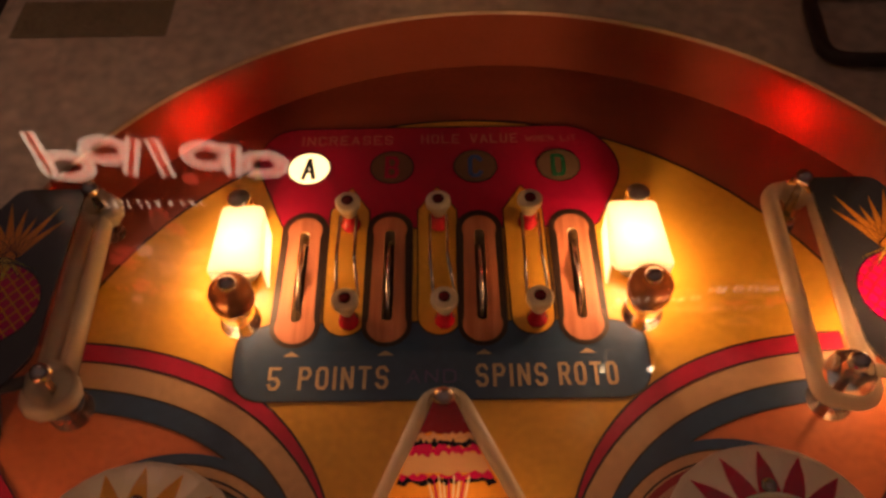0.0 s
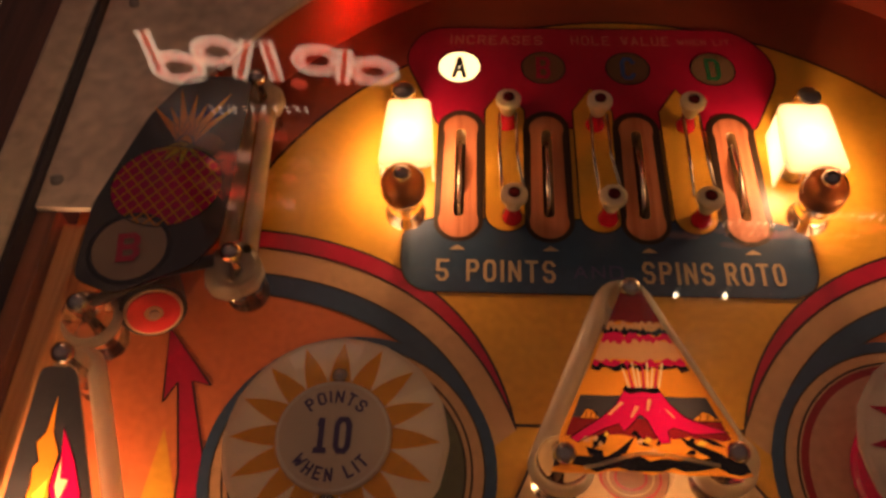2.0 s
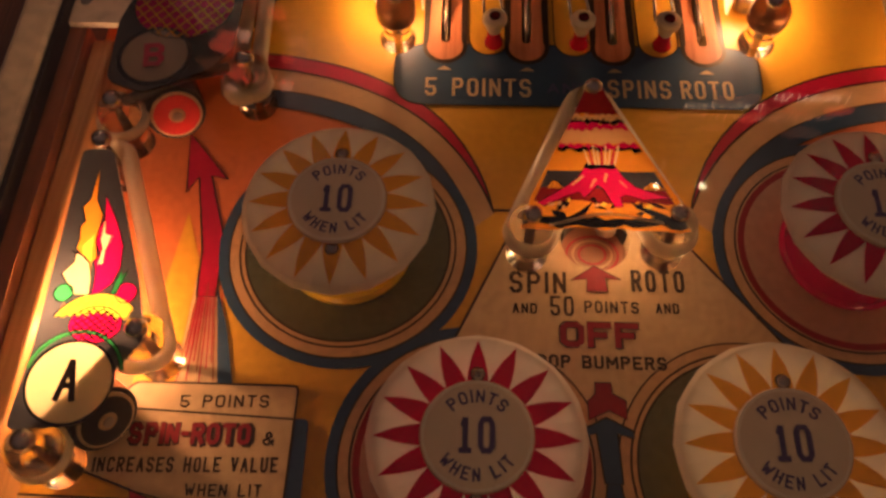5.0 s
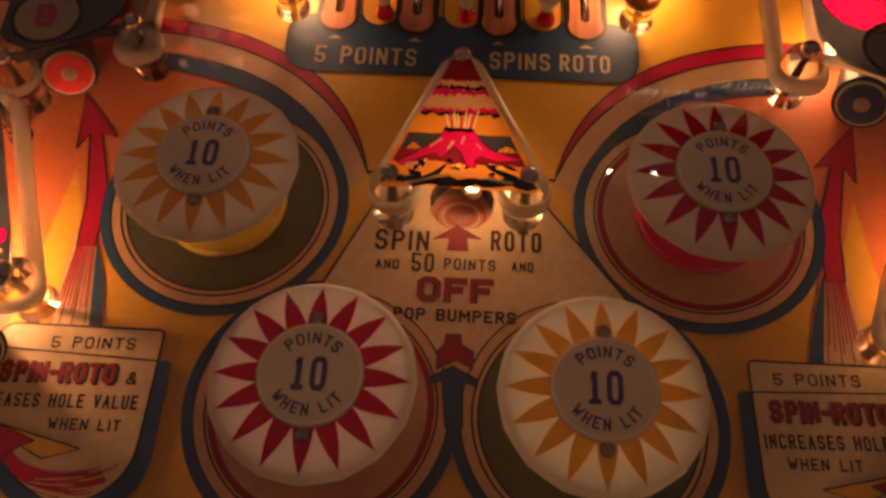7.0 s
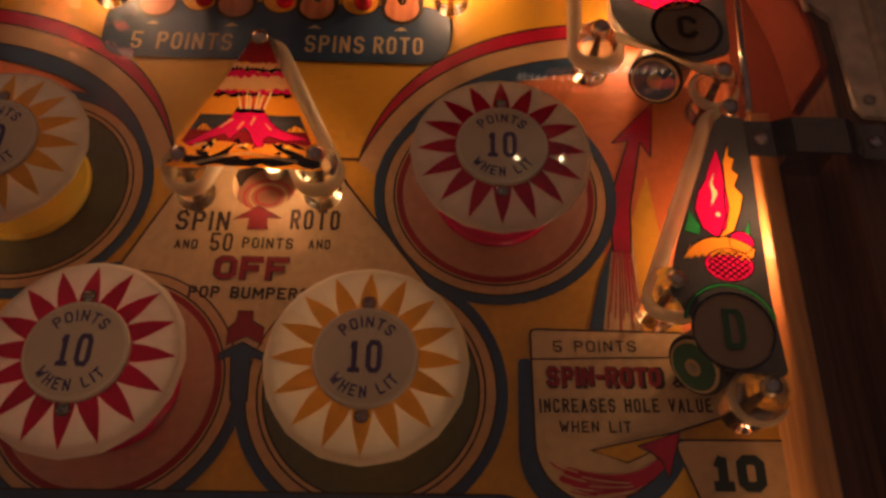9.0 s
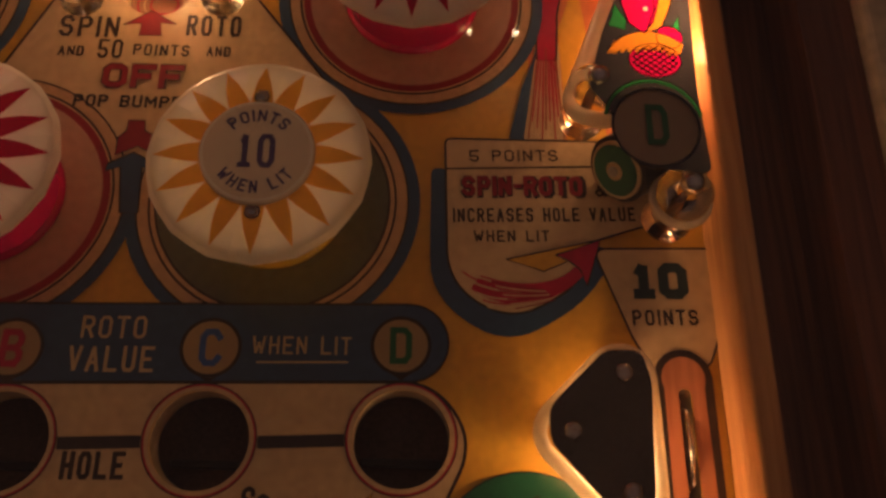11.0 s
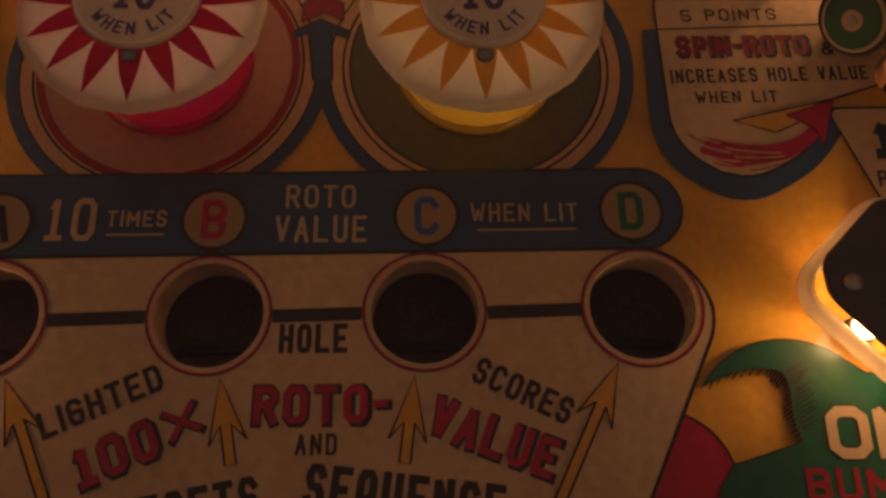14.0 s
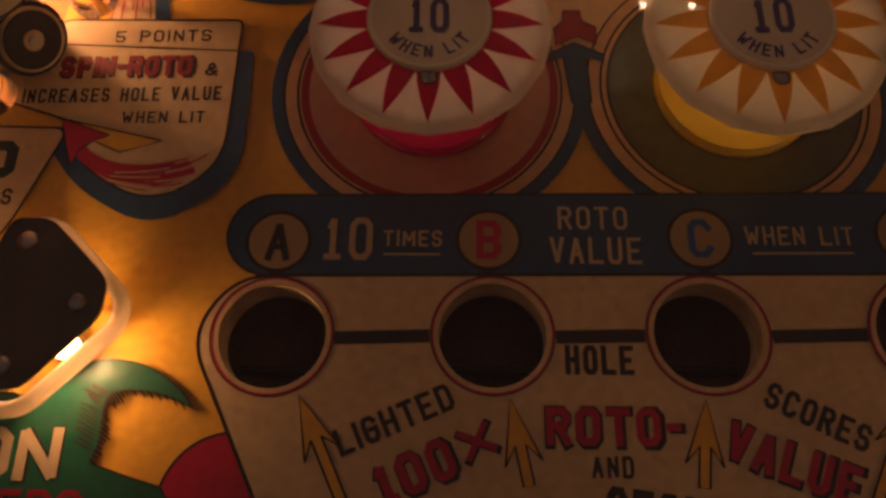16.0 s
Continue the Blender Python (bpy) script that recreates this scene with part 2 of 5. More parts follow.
def tube(pts, r, n=10, closed=False, bm=None, flat=1.0):
    bm = bm or bmesh.new()
    k = len(pts)
    P = [Vector(p) for p in pts]
    rings = []
    for i, p in enumerate(P):
        d = (P[(i + 1) % k] if closed or i < k - 1 else p) - (P[i - 1] if closed or i else p)
        d.normalize()
        u = d.cross(Vector((0, 0, 1)))
        u = u.normalized() if u.length > 1e-4 else Vector((1, 0, 0))
        v = u.cross(d)
        rings.append([bm.verts.new(p + (u * math.cos(2 * math.pi * j / n) + v * flat * math.sin(2 * math.pi * j / n)) * r) for j in range(n)])
    for i in range(0 if closed else 1, k):
        for j in range(n):
            bm.faces.new((rings[i - 1][j - 1], rings[i - 1][j], rings[i][j], rings[i][j - 1]))
    if not closed:
        bm.faces.new(rings[0][::-1]), bm.faces.new(rings[-1])
    bmesh.ops.recalc_face_normals(bm, faces=bm.faces[:])
    return bm


# Condensed sign-painter's capitals: each stroke runs over a grid 4 wide and 6 high.
STROKES = {
    "A": "00 26 40/12 32", "B": "00 06 36 45 44 33/03 33/33 42 41 30/30 00", "C": "41 30 10 01 05 16 36 45", "D": "00 06 36 45 41 30 00",
    "E": "46 06 00 40/03 33", "F": "46 06 00/03 33", "G": "45 36 16 05 01 10 30 41 43 23", "H": "00 06/40 46/03 43", "I": "20 26",
    "L": "06 00 40", "M": "00 06 22 46 40", "N": "00 06 40 46", "O": "10 01 05 16 36 45 41 30 10", "P": "00 06 36 45 44 33/33 03",
    "Q": "10 01 05 16 36 45 41 30 10/22 40", "R": "00 06 36 45 44 33/33 03/23 40", "S": "01 10 30 41 42 33 13 04 05 16 36 45",
    "T": "06 46/26 20", "U": "06 01 10 30 41 46", "V": "06 20 46", "W": "06 10 24 30 46", "X": "00 46/06 40", "x": "00 46/06 40",
    "0": "10 01 05 16 36 45 41 30 10", "1": "15 26 20/00 40", "5": "46 06 03 33 42 41 30 10 01", "&": "40 14 15 26 35 34/34 02 01 10 20 42", "-": "03 43",
}
ADVANCE = {"I": 0.28, "M": 1.25, "W": 1.3, "1": 0.72, "-": 0.6, " ": 0.7}


def pen(points, w, z, bm, ends=(0.5, 0.5)):
    """One pen stroke with mitred corners and square ends, lengthened by that share of its width."""
    P = [Vector(p) for p in points]
    loop = (P[0] - P[-1]).length < 1e-7
    if loop:
        P = P[:-1]
    else:
        P[0] = P[0] + (P[0] - P[1]).normalized() * w * ends[0]
        P[-1] = P[-1] + (P[-1] - P[-2]).normalized() * w * ends[1]
    n = len(P)
    left, right = [], []
    for i, p in enumerate(P):
        a = (p - P[i - 1]).normalized() if loop or i else (P[1] - P[0]).normalized()
        b = (P[(i + 1) % n] - p).normalized() if loop or i < n - 1 else a
        na, nb = Vector((-a.y, a.x)), Vector((-b.y, b.x))
        m = na + nb
        m = m / max(m.length_squared, 0.9) * 2 * (w / 2) if m.length > 1e-6 else na * w / 2
        left.append(bm.verts.new((p.x + m.x, p.y + m.y, z)))
        right.append(bm.verts.new((p.x - m.x, p.y - m.y, z)))
    for i in range(0 if loop else 1, n):
        f = bm.faces.new((left[i - 1], right[i - 1], right[i], left[i]))
        f.normal_update()
        if f.normal.z < 0:
            f.normal_flip()


def letter_strokes(ch, x0, w, h, pen_w, at, z, bm):
    """Draws one letter in the cell that starts at x0; at() carries its points to their place."""
    slim = ch in "I"
    for k, path in enumerate(STROKES[ch].split("/")):
        pts = []
        for q in path.split():
            u, v = int(q[0]) / 4, int(q[1]) / 6
            pts.append(at(x0 + (w / 2 if slim else pen_w / 2 + u * (w - pen_w)), pen_w / 2 + v * (h - pen_w) - h / 2))
        runs = [[pts[0]]]
        for i in range(1, len(pts)):
            runs[-1].append(pts[i])
            if i < len(pts) - 1:
                a, b = Vector(pts[i]) - Vector(pts[i - 1]), Vector(pts[i + 1]) - Vector(pts[i])
                if a.angle(b) > radians(100):
                    runs.append([pts[i]])
        for n, run in enumerate(runs):
            pen(run, pen_w, z + 0.000012 * k + 0.000006 * n, bm, (0.5 if n == 0 else 0.2, 0.5 if n == len(runs) - 1 else 0.2))


def word(text, x, y, w, h, z, material, parent, turn=0.0, bold=0.015, spread=0.0, slant=0.0, name="lettering"):
    """Lettering drawn to fill a box w by h round (x, y)."""
    gap = (0.34 if bold < 0.03 else 0.24 if bold < 0.045 else 0.13) + spread
    total = sum(ADVANCE.get(ch, 1.0) for ch in text) + gap * (len(text) - 1)
    unit = w / total
    pen_w = min(h * (0.135 + 1.55 * bold), unit * (0.44 if len(text) > 1 else 0.29))
    c, s = math.cos(radians(turn)), math.sin(radians(turn))

    def at(a, b):
        a = a - w / 2 + slant * b
        return (x + a * c - b * s, y + a * s + b * c)
    bm = bmesh.new()
    pos = 0.0
    for ch in text:
        cell = ADVANCE.get(ch, 1.0) * unit
        if ch != " ":
            letter_strokes(ch, pos, cell, h, pen_w, at, z, bm)
        pos += cell + gap * unit
    return part(name, bm, material, parent)


def arc_word(text, x, y, r, h, z, material, parent, mid, span, up=True, weight=0.17):
    """Lettering set round a circle; mid and span are angles in degrees."""
    bm = bmesh.new()
    total = sum(ADVANCE.get(ch, 1.0) + 0.4 for ch in text) - 0.4
    unit = radians(span) * r / total
    pos = 0.0
    for ch in text:
        cell = ADVANCE.get(ch, 1.0) * unit
        if ch != " ":
            t = ((pos + cell / 2) / (total * unit) - 0.5) * span
            a = mid - t if up else mid + t
            turn = radians(a - 90 if up else a + 90)
            c, s = math.cos(turn), math.sin(turn)
            px, py = x + r * math.cos(radians(a)), y + r * math.sin(radians(a))

            def at(p, q, c=c, s=s, px=px, py=py, half=cell / 2):
                return (px + (p - half) * c - q * s, py + (p - half) * s + q * c)
            letter_strokes(ch, 0.0, cell, h, h * weight, at, z, bm)
        pos += cell + 0.4 * unit
    return part("lettering", bm, material, parent)


# ---- the playing board ----
HOLE_AT = [(-0.1082, -0.1288), (-0.0324, -0.1278), (0.0412, -0.1270), (0.1168, -0.1260)]
for hx, hy in HOLE_AT:
    HOLES.append(circ(hx, hy, 0.0186, 36))
HOLES.append(circ(0.001, 0.0795, 0.0165, 32))
SLOT_X = [-0.0743, -0.0298, 0.0168, 0.0655]


def capsule(x, y0, y1, r, n=10, lean=0.0):
    return circ(x - lean, y1, r, n, 0, 180) + circ(x + lean, y0, r, n, 180, 360)


for sx in SLOT_X:
    HOLES.append(capsule(sx, 0.2035, 0.2545, 0.0026, 6))
HOLES.append(capsule(0.2275, -0.1485, -0.1085, 0.0026, 6))
HOLES.append(capsule(-0.2225, -0.1485, -0.1085, 0.0026, 6))

board = part("playing_board", fill([(-0.30, -0.36), (0.30, -0.36), (0.30, 0.46), (-0.30, 0.46)]), YELLOW)
tagged(board, "lacquered yellow pinball board with printed tropical artwork", "pinball board", kind="structure")
wall_bm = bmesh.new()
for hp in HOLES:
    top = [wall_bm.verts.new((x, y, 0)) for x, y in hp]
    low = [wall_bm.verts.new((x, y, -0.012)) for x, y in hp]
    for i in range(len(hp)):
        wall_bm.faces.new((top[i - 1], top[i], low[i], low[i - 1]))
part("hole_wall", wall_bm, RAWWOOD, board, "pale raw plywood edge of the board")
for hx, hy in HOLE_AT:
    well = tagged(part("kickout_well", turned([(0.0205, -0.026), (0.0205, -0.0125), (0.0200, -0.0125), (0.0200, -0.0240), (0.0002, -0.0242)], 32, None, hx, hy), WELL, smooth=True), "dark brown kick-out well below a round hole", "kick-out well", "kick-out wells")
    part("kick_arm", slab([(hx - 0.016, hy - 0.0075), (hx + 0.016, hy - 0.0085), (hx + 0.016, hy - 0.0050), (hx - 0.016, hy - 0.0045)], -0.0238, -0.0215, 0.0006), BLACKPLASTIC, well, "black kicker arm")
under = part("board_underside", slab([(-0.30, -0.36), (0.30, -0.36), (0.30, 0.46), (-0.30, 0.46)], -0.07, -0.06), DARK)
tagged(under, "dark cabinet bottom under the board", "cabinet floor", kind="structure")

LAYER = 0.00009


def paint(pts, layer, material, edge=0.0, name="printed_shape", ink=None, closed=True):
    ob = part(name, fill(pts, layer * LAYER), material, board)
    if edge:
        part("printed_outline", stroke(pts, edge, (layer + 0.5) * LAYER, closed), ink or BLACK, board)
    return ob


def line(pts, w, layer, material=None, closed=False):
    return part("printed_outline", stroke(pts, w, layer * LAYER, closed), material or BLACK, board)


ARCH = (0.026, 0.133, 0.2525)
# rust-red lane under the arch, then the yellow field inside it
paint([(-0.30, 0.12)] + [(x, y) for x, y in circ(0.026, 0.133, 0.275, 60, 0, 180)][::-1] + [(0.30, 0.12), (0.30, 0.094), (0.252, 0.094), (0.252, 0.12)], 1, RUST)
paint(circ(0.01, 0.131, 0.207, 60, -10, 190), 2, YELLOW, 0.0016)

for flip in (False, True):
    f = mirror if flip else (lambda p: p)
    # orange side field
    blue_lo = bez((-0.185, 0.156), (-0.12, 0.156), (-0.075, 0.128), (-0.0625, 0.078))
    paint(f([(-0.25, 0.125), (-0.25, 0.19), (-0.185, 0.190)] + blue_lo + [(-0.1165, 0.075), (-0.172, 0.045), (-0.167, -0.002), (-0.25, -0.002)]), 3, ORANGE)
    red_out = bez((-0.186, 0.1915), (-0.11, 0.19), (-0.06, 0.155), (-0.0472, 0.093))
    red_in = bez((-0.186, 0.1815), (-0.115, 0.181), (-0.066, 0.148), (-0.0472, 0.093))
    blue_up = bez((-0.186, 0.1675), (-0.115, 0.167), (-0.07, 0.135), (-0.057, 0.085))
    paint(f(red_in + blue_up[::-1]), 4, TAN)
    paint(f(red_out + red_in[::-1][1:]), 5, RED, 0.0011)
    paint(f(blue_up + blue_lo[::-1]), 5, BLUE, 0.0008)
    # flame arrow
    shaft = [(-0.2035, 0.137), (-0.1992, 0.1010), (-0.1945, 0.1105), (-0.1860, 0.070), (-0.1845, 0.045), (-0.1755, 0.045), (-0.1762, 0.075), (-0.1882, 0.1112), (-0.1795, 0.1092)]
    paint(f([(-0.186, 0.055), (-0.1755, 0.055), (-0.1675, -0.001), (-0.187, -0.001)]), 4, CREAM)
    paint(f([(-0.196, 0.090), (-0.186, 0.062), (-0.1875, -0.001), (-0.206, -0.001)]), 4, YELLOW)
    paint(f(shaft), 6, RED, 0.0010)
    random.seed(21)
    for k in range(9):
        u = k / 8 - 0.5
        x0, x1 = -0.1800 + 0.0080 * u, -0.1782 + 0.0160 * u
        y1 = random.uniform(0.001, 0.016)
        wide = random.uniform(0.00025, 0.0006)
        paint(f([(x0 - wide, 0.052 - 0.01 * abs(u)), (x0 + wide, 0.052 - 0.01 * abs(u)), (x1 + 0.0003, y1), (x1 - 0.0003, y1)]), 6.5, RED if k % 4 else RUST)
    paint(f([(-0.1755, 0.050), (-0.168, 0.030), (-0.161, 0.002), (-0.1635, -0.006), (-0.1672, -0.002)]), 5, BLUE)

# pale triangle between the bumpers
tri = [(-0.018, 0.125), (0.018, 0.125), (0.0424, 0.0800), (0.0870, 0.022), (0.045, -0.018), (0.003, -0.030), (-0.038, -0.018), (-0.0670, 0.022), (-0.0415, 0.078)]

BUMPERS = [(-0.1165, 0.0730, "gold"), (0.1180, 0.0765, "red"), (-0.0548, -0.0282, "red"), (0.0615, -0.0278, "gold")]
for i, (bx, by, tone) in enumerate(BUMPERS):
    dx = 0.0 if i != 2 else -0.0012
    paint(circ(bx + dx, by, 0.0615, 56), 7 + 0.2 * i, BLUE)
paint(tri, 7.7, CREAM)
line([tri[7], tri[8], tri[0]], 0.0012, 7.9)
line([tri[1], tri[2], tri[3]], 0.0012, 7.9)
for i, (bx, by, tone) in enumerate(BUMPERS):
    dx = 0.0 if i != 2 else -0.0012
    paint(circ(bx + dx, by, 0.0564, 56), 8, TAN, 0.0008)
    paint(circ(bx + dx, by, 0.0512, 56), 9, TAN, 0.0010)
    if tone == "gold":
        paint(circ(bx + dx, by, 0.0485, 56), 10, GREEN, 0.0010)
    else:
        paint(circ(bx + dx, by, 0.0500, 56), 10, DARKRED)
        paint(circ(bx + dx, by, 0.0468, 56), 11, DUSKY)

# lettering of the pale triangle
word("SPIN", -0.0268, 0.0562, 0.0262, 0.0112, 12 * LAYER, BLACK, board, bold=0.01)
word("ROTO", 0.0285, 0.0582, 0.0245, 0.0112, 12 * LAYER, BLACK, board, bold=0.01)
word("AND", -0.0330, 0.0430, 0.0112, 0.0052, 12 * LAYER, BLACK, board, bold=0.02)
word("50", -0.0160, 0.0446, 0.0108, 0.0100, 12 * LAYER, BLACK, board, bold=0.0)
word("POINTS", 0.0065, 0.0445, 0.0248, 0.0060, 12 * LAYER, BLACK, board, bold=0.02)
word("AND", 0.0318, 0.0446, 0.0106, 0.0052, 12 * LAYER, BLACK, board, bold=0.02)
word("OFF", 0.0003, 0.0308, 0.0362, 0.0130, 12 * LAYER, BLACK, board, bold=0.09)
word("OFF", 0.0003, 0.0308, 0.0350, 0.0120, 12.5 * LAYER, DARKRED, board, bold=0.055)
word("POP BUMPERS", 0.0005, 0.0178, 0.0570, 0.0062, 12 * LAYER, BLACK, board, bold=0.04)
paint([(-0.0005, 0.0655), (-0.0120, 0.0575), (-0.0040, 0.0585), (-0.0045, 0.0520), (0.0055, 0.0522), (0.0045, 0.0590), (0.0118, 0.0585)], 12, DARKRED, 0.0005)
paint([(-0.0030, 0.0085), (0.0040, 0.0085), (0.0045, 0.0035), (0.0100, 0.0005), (0.0100, -0.0080), (0.0025, -0.0040), (-0.0065, -0.0085), (-0.0065, 0.0000), (-0.0032, 0.0035)], 12, DARKRED, 0.0006)
paint([(0.0010, -0.0070), (0.0120, -0.0125), (0.0125, -0.0160), (0.0055, -0.0140), (0.0065, -0.0350), (-0.0010, -0.0350), (-0.0035, -0.0140), (-0.0095, -0.0160), (-0.0090, -0.0125)], 11.6, BLUE, 0.0008)

# wide blue strip with the four letters, and the pale panel with the four holes
strip = circ(0.1190, -0.0887, 0.0158, 14, -90, 90) + circ(-0.1120, -0.0911, 0.0158, 14, 90, 270)
paint(strip, 13, BLUE, 0.0009)
panel = rounded([(-0.1225, -0.1070), (0.1290, -0.1043), (0.1445, -0.1270), (0.0735, -0.2700), (-0.0650, -0.2700), (-0.1365, -0.1290)], [0.02, 0.02, 0.02, 0.004, 0.004, 0.02], 8)
paint(panel, 13.5, CREAM, 0.0013)
for (hx, hy), (nx, ny) in zip(HOLE_AT, HOLE_AT[1:]):
    line([(hx + 0.0216, hy - 0.0008), (nx - 0.0216, ny - 0.0008)], 0.0048, 14.4)
for hx, hy in HOLE_AT:
    paint(circ(hx, hy, 0.0212, 40), 15, CREAM, 0.0007)
    line(circ(hx, hy, 0.0207, 40), 0.0007, 16, RED, True)
for (ix, iy), letter, ink in zip([(-0.1090, -0.0938), (-0.0335, -0.0926), (0.0420, -0.0915), (0.1160, -0.0899)], "ABCD", (BLACK, RED, NAVY, LETTER_GREEN)):
    disc = part("letter_insert", fill(circ(ix, iy, 0.0110, 32), 15 * LAYER, holes=False), INSERT, board, "frosted amber insert with a letter")
    line(circ(ix, iy, 0.0113, 32), 0.0014, 15.6, BLACK, True)
    word(letter, ix, iy, 0.0088, 0.0150, 16 * LAYER, ink, board, bold=0.06)
    paint([(ix - 0.004, iy - 0.0112), (ix + 0.004, iy - 0.0112), (ix + 0.0004, iy - 0.0140)], 16, BLACK)
word("10", -0.0838, -0.0925, 0.0172, 0.0165, 15 * LAYER, LETTER_CREAM, board, bold=0.0)
word("TIMES", -0.0608, -0.0923, 0.0210, 0.0062, 15 * LAYER, LETTER_CREAM, board, bold=0.01)
line([(-0.0710, -0.0985), (-0.0508, -0.0984)], 0.0008, 15, LETTER_CREAM)
word("ROTO", 0.0040, -0.0838, 0.0250, 0.0090, 15 * LAYER, LETTER_CREAM, board, bold=0.0)
word("VALUE", 0.0045, -0.0965, 0.0325, 0.0102, 15 * LAYER, LETTER_CREAM, board, bold=0.0)
word("WHEN LIT", 0.0772, -0.0903, 0.0385, 0.0072, 15 * LAYER, LETTER_CREAM, board, bold=0.0)
line([(0.0600, -0.0972), (0.0955, -0.0968)], 0.0008, 15, LETTER_CREAM)
word("LIGHTED", -0.0650, -0.1572, 0.0410, 0.0092, 15 * LAYER, BLACK, board, 24, 0.03)
word("HOLE", 0.0035, -0.1365, 0.0232, 0.0102, 15 * LAYER, BLACK, board, 0, 0.03)
word("SCORES", 0.0738, -0.1548, 0.0350, 0.0092, 15 * LAYER, BLACK, board, -26, 0.03)
for txt, wx, wy, ww, wh, wt in (("100", -0.0580, -0.1738, 0.0262, 0.0132, 24), ("x", -0.0380, -0.1640, 0.0105, 0.0100, 24), ("ROTO-", 0.0068, -0.1588, 0.0440, 0.0125, 0), ("VALUE", 0.0635, -0.1700, 0.0425, 0.0132, -21)):
    word(txt, wx + 0.0005, wy - 0.0004, ww + 0.0022, wh + 0.0018, 15 * LAYER, BLACK, board, wt, 0.07)
    word(txt, wx, wy, ww, wh, 15.6 * LAYER, RED, board, wt, 0.04)
word("AND", 0.0058, -0.1718, 0.0135, 0.0070, 15 * LAYER, BLACK, board, 0, 0.02)
word("RESETS", -0.0340, -0.1915, 0.0455, 0.0130, 15 * LAYER, BLACK, board, 10, 0.03)
word("SEQUENCE", 0.0345, -0.1885, 0.0640, 0.0145, 15 * LAYER, BLACK, board, -7, 0.03)
for tipx, tipy, tx, ty in ((-0.0972, -0.1496, -0.0730, -0.20), (-0.0268, -0.1500, -0.0212, -0.178), (0.0378, -0.1496, 0.0345, -0.178), (0.1065, -0.1458, 0.0790, -0.20)):
    d = (Vector((tx, ty)) - Vector((tipx, tipy)))
    ln = d.length
    d.normalize()
    m = Vector((-d.y, d.x))
    tip = Vector((tipx, tipy))
    shape = [tip, tip + d * 0.0215 + m * 0.0062, tip + d * 0.0155 + m * 0.0018, tip + d * ln + m * 0.0018, tip + d * ln - m * 0.0018, tip + d * 0.0155 - m * 0.0018, tip + d * 0.0215 - m * 0.0062]
    paint([tuple(q) for q in shape], 15, YELLOW, 0.0008)

# side score boxes, palms and discs
for flip in (False, True):
    f = (lambda p: mirror(p, 0.0008)) if flip else (lambda p: p)
    s = -1 if flip else 1
    blue = rounded([(0.1275, -0.0115), (0.1340, -0.0115), (0.16, -0.04), (0.2060, -0.0480), (0.1900, -0.0720), (0.1580, -0.0900), (0.1270, -0.0700)], [0.003, 0.003, 0.003, 0.003, 0.014, 0.016, 0.02])
    paint(f(blue), 14, BLUE)
    box = rounded([(0.1335, 0.0030), (0.2050, 0.0030), (0.2330, -0.0320), (0.1975, -0.0437), (0.1880, -0.0640), (0.1600, -0.0800), (0.1345, -0.0640)], [0.003, 0.003, 0.002, 0.001, 0.012, 0.018, 0.018])
    paint(f(box), 15, CREAM, 0.0010)
    line(f([(0.1335, -0.0118), (0.2050, -0.0090)]), 0.0008, 16)
    outer = bez((0.1440, -0.0660), (0.1560, -0.0755), (0.1770, -0.0745), (0.1908, -0.0590))
    inner = bez((0.1880, -0.0545), (0.1800, -0.0650), (0.1620, -0.0650), (0.1480, -0.0600))
    paint(f(outer + inner), 16.5, RED)
    paint(f([(0.1985, -0.0435), (0.1918, -0.0640), (0.1893, -0.0570), (0.1845, -0.0530), (0.1790, -0.0505)]), 17, RED, 0.0007)
    paint(f([(0.1585, -0.0530), (0.1985, -0.0435), (0.1790, -0.0507), (0.1840, -0.0535), (0.1740, -0.0580)]), 17.6, YELLOW, 0.0007)
    for k in range(7):
        u = k / 6
        curve = bez((0.1385 + 0.012 * u, -0.0555 - 0.0180 * u), (0.144 + 0.012 * u, -0.0615 - 0.0140 * u), (0.158 + 0.008 * u, -0.0650 - 0.0090 * u), (0.174 + 0.004 * u, -0.0660 - 0.0040 * u), 8)
        line(f(curve[: 5 + k % 3]), 0.0007, 17.2, RED if k % 2 else CREAM)
        line(f(curve[4:]), 0.0005, 17.3, CREAM if k % 2 else DARKRED)
    word("5 POINTS", s * 0.1632, -0.0048, 0.0385, 0.0056, 16 * LAYER, BLACK, board, 1.5, 0.012)
    cx = 0.1668 if not flip else -0.1755
    word("SPIN-ROTO", cx + 0.0004, -0.0197, 0.0540, 0.0106, 16 * LAYER, BLACK, board, 1, 0.09)
    word("SPIN-ROTO", cx - 0.0003, -0.0193, 0.0518, 0.0092, 16.6 * LAYER, DARKRED, board, 1, 0.05)
    word("&", cx + 0.0335, -0.0205, 0.0050, 0.0062, 16 * LAYER, BLACK, board, 0, 0.02)
    word("INCREASES HOLE VALUE", s * 0.1755, -0.0325, 0.0775, 0.0064, 16 * LAYER, BLACK, board, 1.5, 0.015)
    word("WHEN LIT", (0.1612 if not flip else -0.1580), -0.0425, 0.0318, 0.0052, 16 * LAYER, BLACK, board, 1, 0.02)
    ten = rounded([(0.1950, -0.0475), (0.2480, -0.0465), (0.2480, -0.0750), (0.2395, -0.0960), (0.2180, -0.1040), (0.2085, -0.0850)], [0.006, 0.001, 0.001, 0.002, 0.002, 0.001])
    paint(f(ten), 14.5, CREAM, 0.0010)
    word("10", s * 0.2222, -0.0612, 0.0230, 0.0160, 16 * LAYER, TEAL, board, 0, 0.09)
    word("POINTS", s * 0.2228, -0.0770, 0.0270, 0.0066, 16 * LAYER, BLACK, board, 1, 0.02)
